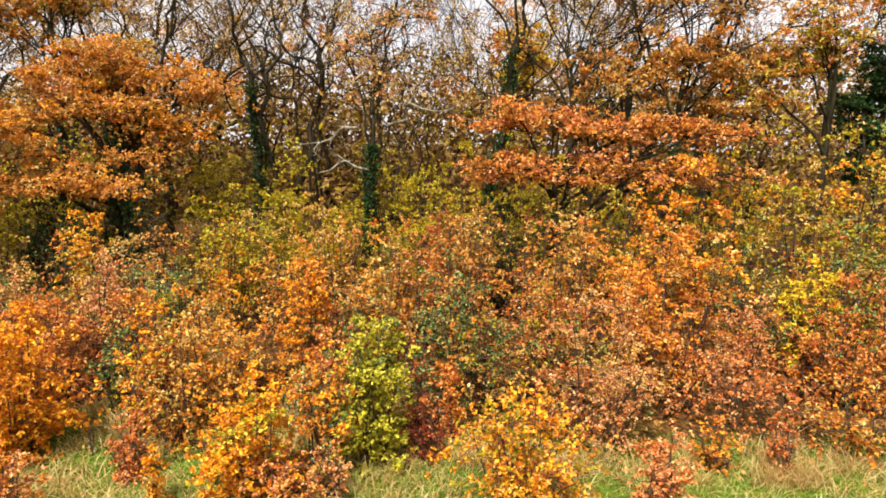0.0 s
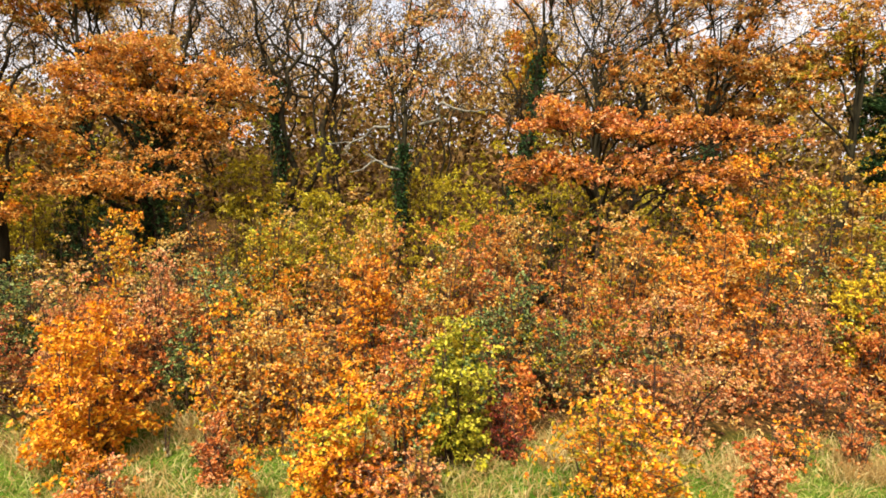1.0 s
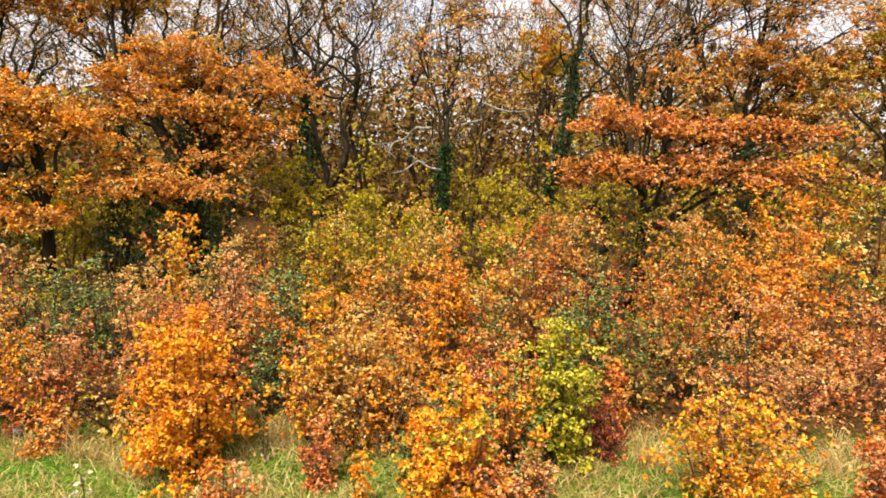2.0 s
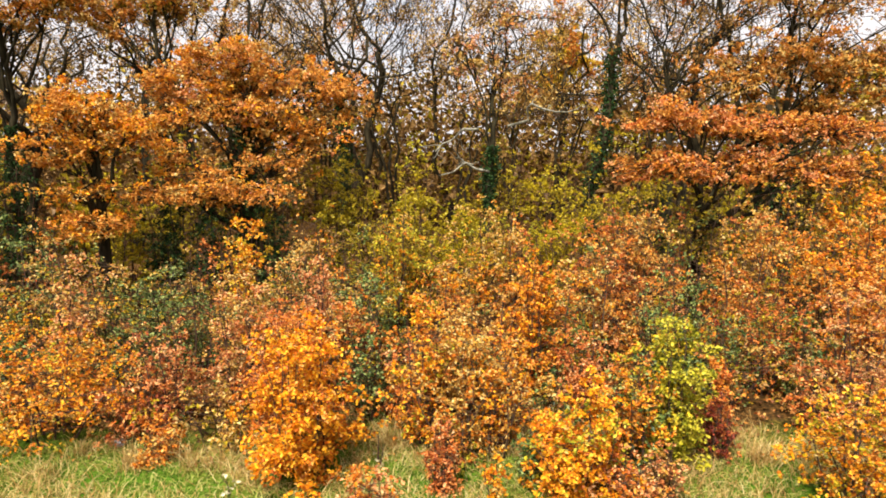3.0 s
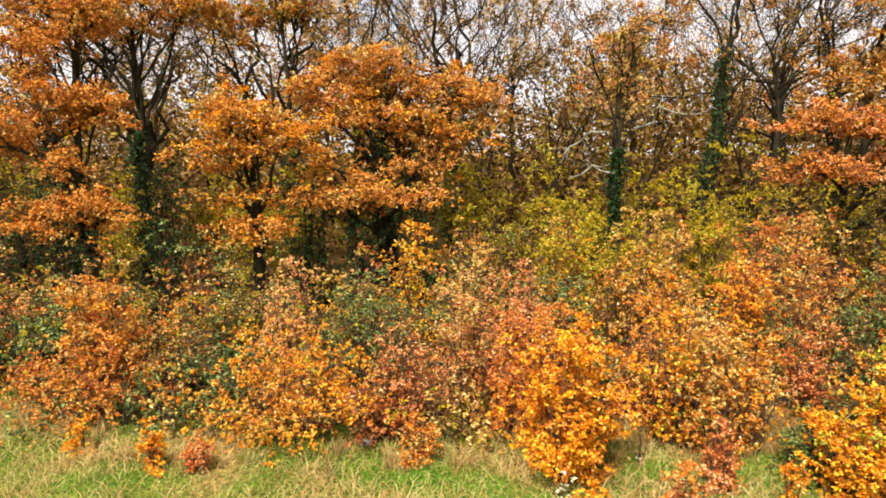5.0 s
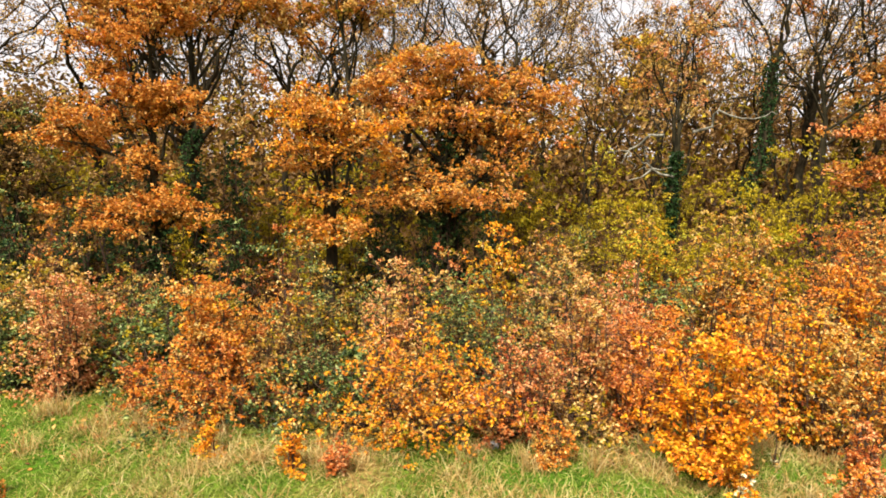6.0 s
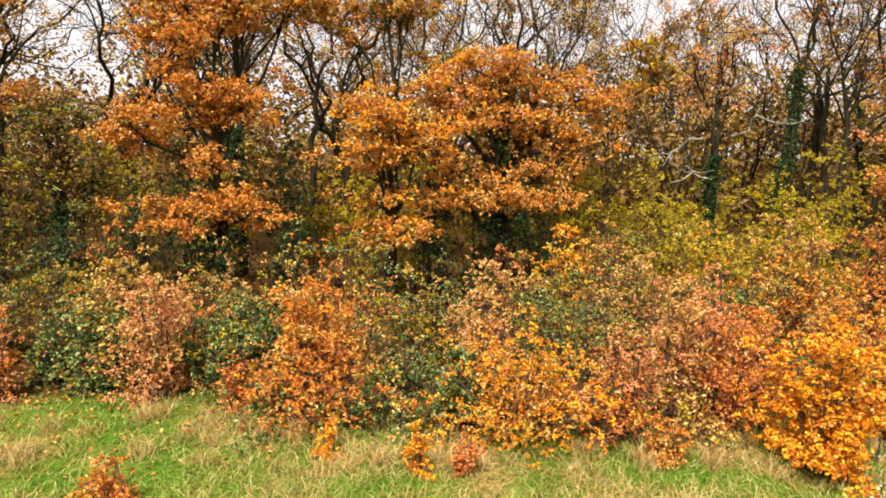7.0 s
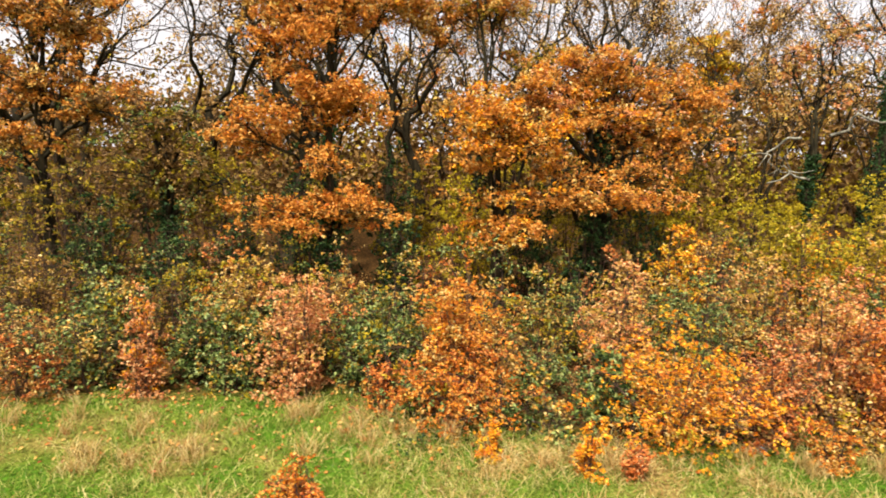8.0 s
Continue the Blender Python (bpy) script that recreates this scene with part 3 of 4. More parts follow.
shrub(-4.61, 8.84, 1.25, 1.98, [(ORANGE, 3), (TAN, 4), (YGREEN, 1)], "loose orange and tan shrub by golden ones", n=3334, simple=True, leaf=0.055)
shrub(-2.15, 8.32, 1.2, 1.88, [(ORANGE, 4), (GOLD, 3), (GREEN, 2)], "orange-gold shrub with green lower leaves", n=3679, simple=True, leaf=0.056)
shrub(-2.54, 7.48, 1.4, 0.84, [(ORANGE, 3), (SALMON, 3), (RUST, 1)], "low salmon-orange shrub in front of gold", n=2300, simple=True, leaf=0.053, shape="mound")
shrub(-1.87, 7.56, 0.6, 0.91, [(SALMON, 4), (TAN, 2)], "small pale salmon shrub in the grass", n=1035, simple=True, leaf=0.053)
shrub(-3.92, 8.98, 1.4, 1.87, [(GOLD, 3), (TAN, 3), (ORANGE, 3)], "golden-tan shrub between larger ones", n=3679, simple=True, leaf=0.056)
shrub(-5.11, 9.25, 1.3, 2.25, [(GOLD, 4), (ORANGE, 3), (YGREEN, 1)], "gold-orange shrub behind a young oak", n=3449, simple=True, leaf=0.058)
shrub(-0.95, 10, 1.1, 1.6, [(GREEN, 4), (RUST, 2), (DARKRED, 1)], "dark bramble with reddish shoots", n=2300, simple=True, leaf=0.055, shape="mound", name="bramble", category="bramble")

shrub(-3.45, 8.24, 0.9, 0.72, [(GREEN, 8), (OLIVE, 1)], "low green bramble between golden shrubs", n=1724, simple=True, leaf=0.057, shape="mound", name="bramble", category="bramble")

shrub(-6.08, 9.94, 0.9, 1.47, [(GREEN, 8), (OLIVE, 1)], "narrow green bramble between orange and tan shrubs", n=2300, simple=True, leaf=0.058, name="bramble", category="bramble")

# bleached sprigs standing out of the grass
shrub(-7.33, 6.6, 0.40, 0.95, [(PALE, 5), (TAN, 1)], "pale bleached sprig in front of a golden oak", n=110, simple=True, leaf=0.055, shape="vase", stems=3, twigs=14, name="sprig", category="shrub")
shrub(-14.08, 9.8, 0.30, 1.15, [(PALE, 5), (GREEN, 1)], "pale bleached sprig beside an orange shrub", n=70, simple=True, leaf=0.055, shape="vase", stems=3, twigs=10, name="sprig", category="shrub")
shrub(-5.75, 8.5, 0.25, 0.60, [(PALE, 5), (TAN, 1)], "small bleached sprig in the grass", n=50, simple=True, leaf=0.05, shape="vase", stems=3, twigs=10, name="sprig", category="shrub")

# middle thicket
shrub(6.35, 11.7, 1.1, 2.9, [(YELLOW, 9), (YGREEN, 1)], "bright yellow sapling in the thicket", n=3508, simple=True, leaf=0.076, shape="vase")
shrub(7.3, 12.9, 2.3, 3.2, [(GREEN, 4), (OLIVE, 3), (RUST, 1)], "dark green and olive leafy shrub", n=5366, simple=True, leaf=0.076)
shrub(4.3, 12.9, 3.3, 4.2, [(ORANGE, 5), (GOLD, 3), (TAN, 1)], "large round orange shrub above the thicket", n=10800, simple=True, leaf=0.076)
shrub(8.7, 15.5, 4.4, 5.0, [(TAN, 3), (OLIVE, 4), (GOLD, 2)], "large olive and tan thicket tree", n=10396, simple=True, leaf=0.083, name="small_tree", category="tree")
shrub(1.81, 12.7, 2.5, 3.6, [(ORANGE, 4), (RUST, 1), (TAN, 3)], "orange-brown shrub in the dense thicket", n=7042, simple=True, leaf=0.068)
shrub(3.02, 11.2, 2.3, 2.8, [(ORANGE, 5), (RUST, 2), (GOLD, 1)], "orange shrub in the thicket", n=6372, simple=True, leaf=0.068)
shrub(-0.31, 14.1, 2.3, 3.1, [(TAN, 4), (ORANGE, 3), (RUST, 1)], "tan and orange shrub at the wood's edge", n=5366, simple=True, leaf=0.068)
shrub(-0.53, 11.22, 1.5, 2.86, [(GREEN, 6), (OLIVE, 1)], "green shrub that kept its leaves", n=4292, simple=True, leaf=0.060)
shrub(0.1, 10.83, 1.6, 1.93, [(GREEN, 4), (OLIVE, 2), (DARKRED, 1)], "bramble mound with green and reddish leaves", n=4359, simple=True, leaf=0.057, shape="mound", name="bramble", category="bramble")
shrub(-1.88, 12.1, 2.1, 2.7, [(ORANGE, 3), (TAN, 4), (GOLD, 1), (GREEN, 1)], "orange and tan shrub with loose twigs", n=5366, simple=True, leaf=0.068)
shrub(-5.89, 14.3, 1.9, 3.75, [(OLIVE, 4), (GOLD, 3), (YGREEN, 2)], "tall yellow-olive sapling with a round top", n=6037, simple=True, leaf=0.068, name="small_tree", category="tree")
shrub(-4.08, 14.2, 2.3, 3.0, [(TAN, 3), (OLIVE, 3), (GOLD, 1)], "tan-olive shrub at the wood's edge", n=5366, simple=True, leaf=0.068)
shrub(-9.35, 14.2, 1.9, 2.85, [(GOLD, 4), (YELLOW, 2), (TAN, 1)], "loose golden sapling above the brambles", n=3600, simple=True, leaf=0.068, shape="round", stems=8)
shrub(-10.03, 11.8, 3.2, 2.3, [(GREEN, 8), (TAN, 1), (OLIVE, 1)], "large bramble mound with green leaves", n=7430, simple=True, leaf=0.057, shape="mound", twigs=150, name="bramble", category="bramble")
shrub(-11.6, 11.34, 2, 2.75, [(SALMON, 4), (TAN, 4), (BROWN, 1)], "brownish pink twiggy shrub by brambles", n=5701, simple=True, leaf=0.054, twigs=130)
shrub(-7.22, 11.3, 1.2, 2.5, [(SALMON, 6), (TAN, 1)], "salmon-coloured shrub among orange neighbours", n=3354, simple=True, leaf=0.060)
shrub(-3.1, 11.0, 1.4, 3.05, [(ORANGE, 4), (GOLD, 3)], "flame-shaped orange shrub in the thicket", n=6000, simple=True, leaf=0.066, shape="flame")
shrub(-19.59, 12.3, 2.3, 1.75, [(GREEN, 8), (OLIVE, 1)], "dark green bramble mound at the grass", n=6037, simple=True, leaf=0.057, shape="mound", name="bramble", category="bramble")
shrub(-13.24, 11.41, 1.9, 1.55, [(GREEN, 5), (BROWN, 2)], "dark green bramble mound between shrubs", n=4695, simple=True, leaf=0.057, shape="mound", name="bramble", category="bramble")
shrub(-13.07, 12.5, 2.2, 2.3, [(OLIVE, 3), (GREEN, 3), (TAN, 2)], "olive and green leafy thicket shrub", n=5366, simple=True, leaf=0.060, shape="mound")
shrub(-16.53, 11.9, 1.9, 2.0, [(GREEN, 5), (OLIVE, 2)], "green bramble mound behind orange shrubs", n=4695, simple=True, leaf=0.057, shape="mound", name="bramble", category="bramble")
shrub(-3.41, 14.2, 2.2, 3.2, [(ORANGE, 3), (TAN, 3)], "orange-tan shrub at the wood's edge", n=4695, simple=True, leaf=0.068)
shrub(-1.03, 13.9, 3.3, 3.1, [(BROWN, 2), (ORANGE, 3), (RUST, 2)], "dense brown-orange shrub at the wood's edge", n=7042, simple=True, leaf=0.064)
shrub(-19.19, 13.0, 2.5, 2.3, [(OLIVE, 3), (TAN, 5), (ORANGE, 1)], "olive-tan shrub at the wood's edge", n=5366, simple=True, leaf=0.064, shape="mound")
shrub(-21.2, 13.4, 3.6, 2.0, [(BROWN, 4), (OLIVE, 3), (GREEN, 1)], "low brown and olive thicket", n=6708, simple=True, leaf=0.064, shape="mound")
shrub(-24.2, 14.0, 3.2, 2.6, [(BROWN, 4), (OLIVE, 2)], "dark twiggy brown thicket", n=4024, simple=True, leaf=0.060, twigs=160)
shrub(-24.6, 11.4, 2.6, 2.0, [(BROWN, 3), (RUST, 2), (GREEN, 2)], "brown and green shrub at the grass edge", n=4695, simple=True, leaf=0.064)
shrub(-6.1, 12.0, 1.5, 2.1, [(GREEN, 5), (OLIVE, 2)], "green shrub in the thicket", n=3354, simple=True, leaf=0.060, shape="mound")
shrub(-6.39, 11, 1.5, 2.35, [(RUST, 1), (ORANGE, 3), (TAN, 3), (GREEN, 2)], "rusty shrub with green stems", n=4359, simple=True, leaf=0.064)
shrub(-2.6, 11.2, 1.9, 2.0, [(GREEN, 3), (OLIVE, 2), (RUST, 2)], "bramble and rusty leaves in a hollow", n=4695, simple=True, leaf=0.057, shape="mound", name="bramble", category="bramble")
shrub(1.31, 11.09, 1.8, 2.13, [(RUST, 3), (GREEN, 2), (OLIVE, 2)], "rusty bramble thicket among orange shrubs", n=4359, simple=True, leaf=0.057, shape="mound", name="bramble", category="bramble")
shrub(-12.3, 13.0, 2.4, 2.2, [(GREEN, 4), (OLIVE, 2), (TAN, 2)], "shaded green bramble thicket", n=5030, simple=True, leaf=0.060, shape="mound", name="bramble", category="bramble")
shrub(-7.9, 13.4, 2.6, 2.4, [(GREEN, 2), (TAN, 4), (SALMON, 1)], "mixed green and tan thicket", n=5366, simple=True, leaf=0.064, shape="mound")
shrub(-15.6, 13.2, 2.6, 2.3, [(OLIVE, 3), (GREEN, 2), (TAN, 4)], "olive bramble thicket at the wood's edge", n=5366, simple=True, leaf=0.064, shape="mound", name="bramble", category="bramble")
shrub(-17.6, 13.3, 2.2, 2.0, [(GREEN, 2), (TAN, 4), (OLIVE, 2)], "tan-brown bramble thicket under the oaks", n=4359, simple=True, leaf=0.064, shape="mound", name="bramble", category="bramble")
shrub(6.61, 11.39, 2.2, 2.63, [(ORANGE, 3), (GREEN, 2), (RUST, 2)], "orange and green leafy thicket shrub", n=5030, simple=True, leaf=0.064)
shrub(9.5, 11.5, 3.0, 3.0, [(RUST, 3), (ORANGE, 3), (OLIVE, 2)], "rust and olive leafy thicket shrub", n=5366, simple=True, leaf=0.068)


# lower growth closing the thicket between the larger shrubs
fr = np.random.default_rng(77)
# BROWN shares darken the mixes to imitate shadow inside the thicket
FILL = (([(GREEN, 5), (TAN, 2), (OLIVE, 1)], "low green bramble filling a gap", "bramble"), ([(RUST, 3), (BROWN, 2), (SALMON, 1)], "low rusty-brown shrub filling a gap", "shrub"),
        ([(ORANGE, 4), (TAN, 2), (BROWN, 2)], "low orange shrub filling a gap", "shrub"), ([(TAN, 4), (OLIVE, 2), (BROWN, 3)], "low tan-olive shrub filling a gap", "shrub"))
for row, (fy, fh, count) in enumerate(((9.9, 1.15, 13), (11.1, 1.6, 14), (12.4, 1.9, 14), (13.6, 2.5, 14), (15.3, 3.0, 14))):
    for k in range(count):
        fx = -26.0 + 37.0 * (k + 0.5 + fr.uniform(-0.35, 0.35)) / count
        yy = fy + fr.uniform(-0.4, 0.4) + (1.5 if fx < -15.5 and fy < 10.5 else 0.0)
        kind_of = FILL[int(fr.choice(4, p=(0.34, 0.12, 0.20, 0.34) if fx < -5 else (0.25, 0.28, 0.30, 0.17)))]
        if (-13.7 < fx < -11.5 and fy < 11.6) or (fx < -15.5 and fy < 11.6) or (-11.2 < fx < -9.0 and 11 < fy < 13):
            kind_of = FILL[0]
        shrub(fx, yy, fr.uniform(2.0, 2.9), fh * fr.uniform(0.8, 1.15), kind_of[0], kind_of[1], n=1700 if fy < 15 else 1300, leaf=0.072, shape="mound", stems=7, twigs=60, name=kind_of[2], category=kind_of[2], simple=True)

for fx, fy, fw, fh in ((-18.9, 11.6, 1.8, 1.5), (-19.8, 11.9, 1.5, 1.2), (-21.9, 12.2, 2.2, 1.4), (-23.4, 11.8, 2.4, 1.6), (-16.4, 11.3, 1.4, 1.3), (-15.9, 12.0, 2.0, 1.9), (-12.2, 10.0, 1.5, 1.2), (-18.3, 12.4, 2.4, 1.9), (-25.5, 12.0, 2.4, 1.7)):
    shrub(fx, fy, fw, fh, [(GREEN, 9), (OLIVE, 1)], "glossy dark green bramble at the grass edge", n=2700, leaf=0.08, shape="mound", stems=8, twigs=80, name="bramble", category="bramble", simple=True, group="brambles at the edge")

shrub(7.0, 16.6, 3.4, 4.8, [(OLIVE, 3), (GOLD, 2), (YGREEN, 2)], "tall olive and gold sapling at the wood's edge", n=5040, simple=True, leaf=0.080, name="small_tree", category="tree")
shrub(10.8, 16.6, 3.8, 5.0, [(OLIVE, 3), (TAN, 2), (YGREEN, 2)], "tall olive-tan sapling at the wood's edge", n=5040, simple=True, leaf=0.080, name="small_tree", category="tree")
shrub(3.4, 14.9, 3.0, 3.7, [(TAN, 3), (OLIVE, 3), (ORANGE, 2)], "tan and olive bush under a low oak", n=4320, simple=True, leaf=0.071)
shrub(0.0, 15.4, 2.6, 3.3, [(ORANGE, 3), (OLIVE, 3), (BROWN, 2)], "orange-olive bush under a low oak", n=3840, simple=True, leaf=0.071)

# yellow-green hazel understorey inside the wood
for ux, uy, uw, uh in ((-4.3, 18.4, 1.8, 2.8), (-0.9, 18.6, 3.6, 4.4), (-5.6, 18.8, 2.4, 4.2), (-7.6, 18.4, 3.4, 4.0), (-14.3, 18.0, 3.0, 3.7), (-15.8, 18.6, 2.0, 3.6), (-10.6, 19.2, 3.6, 5.0), (-8.0, 19.6, 3.0, 5.0), (-13.0, 19.0, 3.2, 4.8), (-3.0, 20.0, 3.6, 4.6), (1.6, 20.0, 3.6, 4.6), (3.6, 18.6, 3.0, 3.7), (7.5, 19.0, 4.2, 4.4), (-22.0, 19.6, 3.6, 4.2), (-18.8, 19.4, 2.6, 3.8), (-3.4, 16.2, 2.4, 2.7), (-1.6, 16.4, 2.2, 2.9), (-5.4, 16.4, 2.2, 3.0)):
    shrub(ux, uy, uw, uh, [(HAZEL, 6), (YGREEN, 1), (OLIVE, 1)], "yellow-green hazel bush under the trees", n=5200, leaf=0.082, name="hazel", category="shrub", simple=True, group="understorey hazels")
# scrub in dark brown leaf colours, partly added to fill gaps with shade
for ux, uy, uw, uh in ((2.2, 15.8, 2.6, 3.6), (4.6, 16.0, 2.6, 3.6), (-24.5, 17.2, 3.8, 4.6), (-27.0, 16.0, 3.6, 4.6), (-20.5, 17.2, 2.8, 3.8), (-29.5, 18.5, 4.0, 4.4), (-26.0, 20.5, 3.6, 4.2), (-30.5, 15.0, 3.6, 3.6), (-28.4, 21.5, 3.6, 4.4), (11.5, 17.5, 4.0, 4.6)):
    shrub(ux, uy, uw, uh, [(BROWN, 3), (OLIVE, 3), (GREEN, 1)], "dark olive-brown bush, coloured to deepen the wood's shade", n=4800, leaf=0.08, name="hazel", category="shrub", simple=True, twigs=140)
# hollies; several are added so their dark leaves stand for shaded gaps
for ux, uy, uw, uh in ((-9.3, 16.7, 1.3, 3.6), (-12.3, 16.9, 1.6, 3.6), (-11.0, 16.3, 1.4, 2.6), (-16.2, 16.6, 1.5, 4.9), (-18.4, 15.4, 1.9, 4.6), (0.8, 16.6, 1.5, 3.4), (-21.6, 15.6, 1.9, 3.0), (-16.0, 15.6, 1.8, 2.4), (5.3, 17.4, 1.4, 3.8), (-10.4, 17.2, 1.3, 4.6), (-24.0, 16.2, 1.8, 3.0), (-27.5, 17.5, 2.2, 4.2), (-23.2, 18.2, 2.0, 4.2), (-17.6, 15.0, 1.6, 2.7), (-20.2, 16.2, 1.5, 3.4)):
    shrub(ux, uy, uw, uh, [(IVY, 6), (GREEN, 1)], "dark evergreen holly bush, also deepening shaded gaps", n=3000, leaf=0.085, name="holly", category="shrub", simple=True)

# oaks along the wood's edge
oak(-10.1, 17.8, 6.2, 0.22, [(-2.5, 0, 6.1, 1.2, 1.1, 0.60, 1700), (-0.9, -0.1, 6.7, 1.3, 1.2, 0.60, 1900), (0.8, -0.1, 6.4, 1.3, 1.1, 0.60, 1800), (2.3, 0, 5.8, 1.2, 1.1, 0.60, 1700), (-3.0, -0.4, 5.0, 1.1, 1.0, 0.55, 1200), (-1.3, -0.5, 5.4, 1.1, 1.0, 0.50, 900), (0.6, -0.5, 5.2, 1.2, 1.0, 0.50, 900), (2.1, -0.4, 4.8, 1.1, 1.0, 0.50, 1000), (0.9, -1.0, 3.8, 1.1, 0.8, 0.40, 700), (-0.6, 0.5, 5.8, 1.5, 1.2, 0.60, 1200), (0.5, 0.6, 4.8, 1.5, 1.0, 0.55, 900), (-1.8, -1.0, 3.9, 1.1, 0.8, 0.45, 700), (-0.5, -2.2, 3.3, 1.2, 0.8, 0.35, 1000), (-2.2, -2.0, 3.0, 1.1, 0.8, 0.35, 900), (1.0, -2.0, 3.1, 1.0, 0.8, 0.35, 600)],
    [(OAKTAN, 7), (TAN, 2), (GOLD, 1), (SALMON, 1)], "spreading oak with layered orange leaves and ivied trunk", ivy=(2600, 0.3, 5.0, 0.28))
oak(-13.5, 15.7, 5.6, 0.17, [(-0.7, -0.2, 5.3, 1.4, 1.2, 0.70, 2200), (1.0, 0, 4.9, 1.2, 1.1, 0.60, 1500), (-0.6, -0.5, 4.3, 1.5, 1.1, 0.50, 1200), (0.3, -0.7, 2.5, 1.8, 1.0, 0.32, 1500)],
    [(OAKTAN, 4), (GOLD, 3), (TAN, 2)], "young oak with golden-orange leaves in tiers")
oak(-18.0, 15.5, 8.0, 0.13, [(-0.5, 0, 7.2, 1.5, 1.2, 0.7, 2200), (1.0, 0.2, 8.2, 1.4, 1.2, 0.7, 1700), (-1.0, 0.2, 8.5, 1.3, 1.2, 0.7, 1700), (-1.6, -0.3, 4.9, 1.2, 1.1, 0.7, 1800), (0.3, 0, 6.0, 1.5, 1.2, 0.8, 2600), (1.0, -0.3, 5.4, 1.2, 1.0, 0.4, 1000), (-0.5, -0.8, 3.0, 1.6, 1.0, 0.5, 1900), (1.2, -0.8, 3.1, 1.0, 0.9, 0.55, 1200)],
    [(OAKTAN, 6), (ORANGE, 3), (TAN, 1)], "oak with dense orange foliage over dark holly", ivy=(1200, 0.3, 3.2, 0.2))
oak(-18.4, 19.8, 10.5, 0.15, [(-1.5, -0.6, 8.6, 1.6, 1.4, 0.6, 1500), (0.8, -0.6, 8.7, 1.7, 1.4, 0.6, 1500), (2.8, -0.4, 9.0, 1.5, 1.3, 0.7, 1500), (0.6, 0, 9.9, 1.9, 1.5, 0.8, 1300), (-2.4, 0, 9.9, 1.7, 1.4, 0.8, 1300)],
    [(OAKTAN, 5), (TAN, 3), (GOLD, 1)], "tall oak with tan-orange upper crown", leaf=0.10, ivy=(1600, 0.5, 5.0, 0.2))
oak(-13.8, 20.2, 10.0, 0.13, [(-1.2, 0, 8.5, 1.5, 1.3, 0.8, 2000), (0.8, 0, 8.8, 1.6, 1.3, 0.9, 1300), (-0.4, 0, 10.4, 1.6, 1.3, 0.9, 1200), (1.9, 0, 7.2, 1.3, 1.2, 0.7, 800)],
    [(TAN, 4), (OAKTAN, 4), (OLIVE, 1)], "tall oak with thinning tan leaves", leaf=0.10, ivy=(1600, 0.5, 5.5, 0.2))
oak(2.0, 16.4, 4.9, 0.18, [(-1.2, -0.4, 5.2, 1.2, 1.1, 0.45, 1500), (0.6, -0.4, 5.1, 1.3, 1.1, 0.40, 1500), (2.4, -0.3, 5.0, 1.3, 1.1, 0.40, 1400), (4.2, -0.2, 4.8, 1.2, 1.1, 0.40, 1200), (-1.6, -0.7, 4.0, 1.1, 0.9, 0.45, 1100), (0.2, -0.9, 4.0, 1.3, 0.9, 0.45, 1000), (2.2, -0.7, 3.9, 1.4, 0.9, 0.45, 1000), (4.0, -0.5, 3.9, 1.3, 0.9, 0.45, 900)],
    [(OAKTAN, 4), (SALMON, 3), (ORANGE, 2), (RUST, 1)], "low wide oak with reddish-orange shelves of leaves")
oak(6.4, 20.5, 8.6, 0.16, [(-2.2, 0, 6.6, 1.6, 1.3, 0.8, 1500), (0.3, 0, 7.4, 1.8, 1.4, 0.9, 1800), (2.6, 0, 7.0, 1.8, 1.4, 0.9, 1700), (1.0, -0.3, 5.6, 1.8, 1.3, 0.7, 1500), (4.2, 0, 8.4, 1.6, 1.3, 0.9, 1300), (-0.6, 0, 9.4, 1.6, 1.3, 0.9, 900)],
    [(OAKTAN, 5), (TAN, 2), (BROWN, 2)], "spreading oak with brownish-orange crown", leaf=0.10, ivy=(1200, 0.5, 4.5, 0.18))
oak(-26.2, 18.4, 9.0, 0.16, [(0.9, 0, 7.6, 1.6, 1.3, 0.9, 1900), (-1.0, 0, 8.4, 1.7, 1.4, 1.0, 1700), (1.2, 0, 9.6, 1.5, 1.4, 0.9, 1500), (-0.6, -0.2, 6.2, 1.8, 1.3, 0.8, 1700), (1.6, -0.4, 5.4, 1.8, 1.2, 0.8, 1700), (-2.4, 0, 6.8, 1.5, 1.2, 0.9, 1300), (-0.6, -0.6, 4.4, 2.0, 1.2, 0.7, 1500)],
    [(OAKTAN, 5), (TAN, 2), (BROWN, 2)], "oak with orange-brown crown over a shaded wood edge", leaf=0.10)
oak(-3.4, 19.3, 6.4, 0.17, [(-0.6, 0, 7.4, 1.3, 1.1, 0.9, 450), (0.9, 0, 8.2, 1.3, 1.1, 0.9, 350), (0.1, 0, 6.2, 1.5, 1.0, 0.6, 500)],
    [(TAN, 4), (SALMON, 3)], "old oak with ivied trunk and bleached broken limbs", ivy=(1900, 1.2, 4.4, 0.13), dead=((-0.3, 4.9, -1.7, 4.2), (0.6, 5.0, 2.7, 5.6), (0.1, 3.6, -1.5, 3.5)))
oak(10.2, 19.5, 8.5, 0.16, [(0, 0, 7.6, 1.8, 1.5, 1.0, 1500), (-1.8, 0, 6.4, 1.6, 1.3, 0.8, 1100), (2.0, 0, 8.6, 1.8, 1.4, 0.9, 1100)],
    [(TAN, 3), (OLIVE, 2), (ORANGE, 2)], "oak with thin olive-tan crown", leaf=0.10)
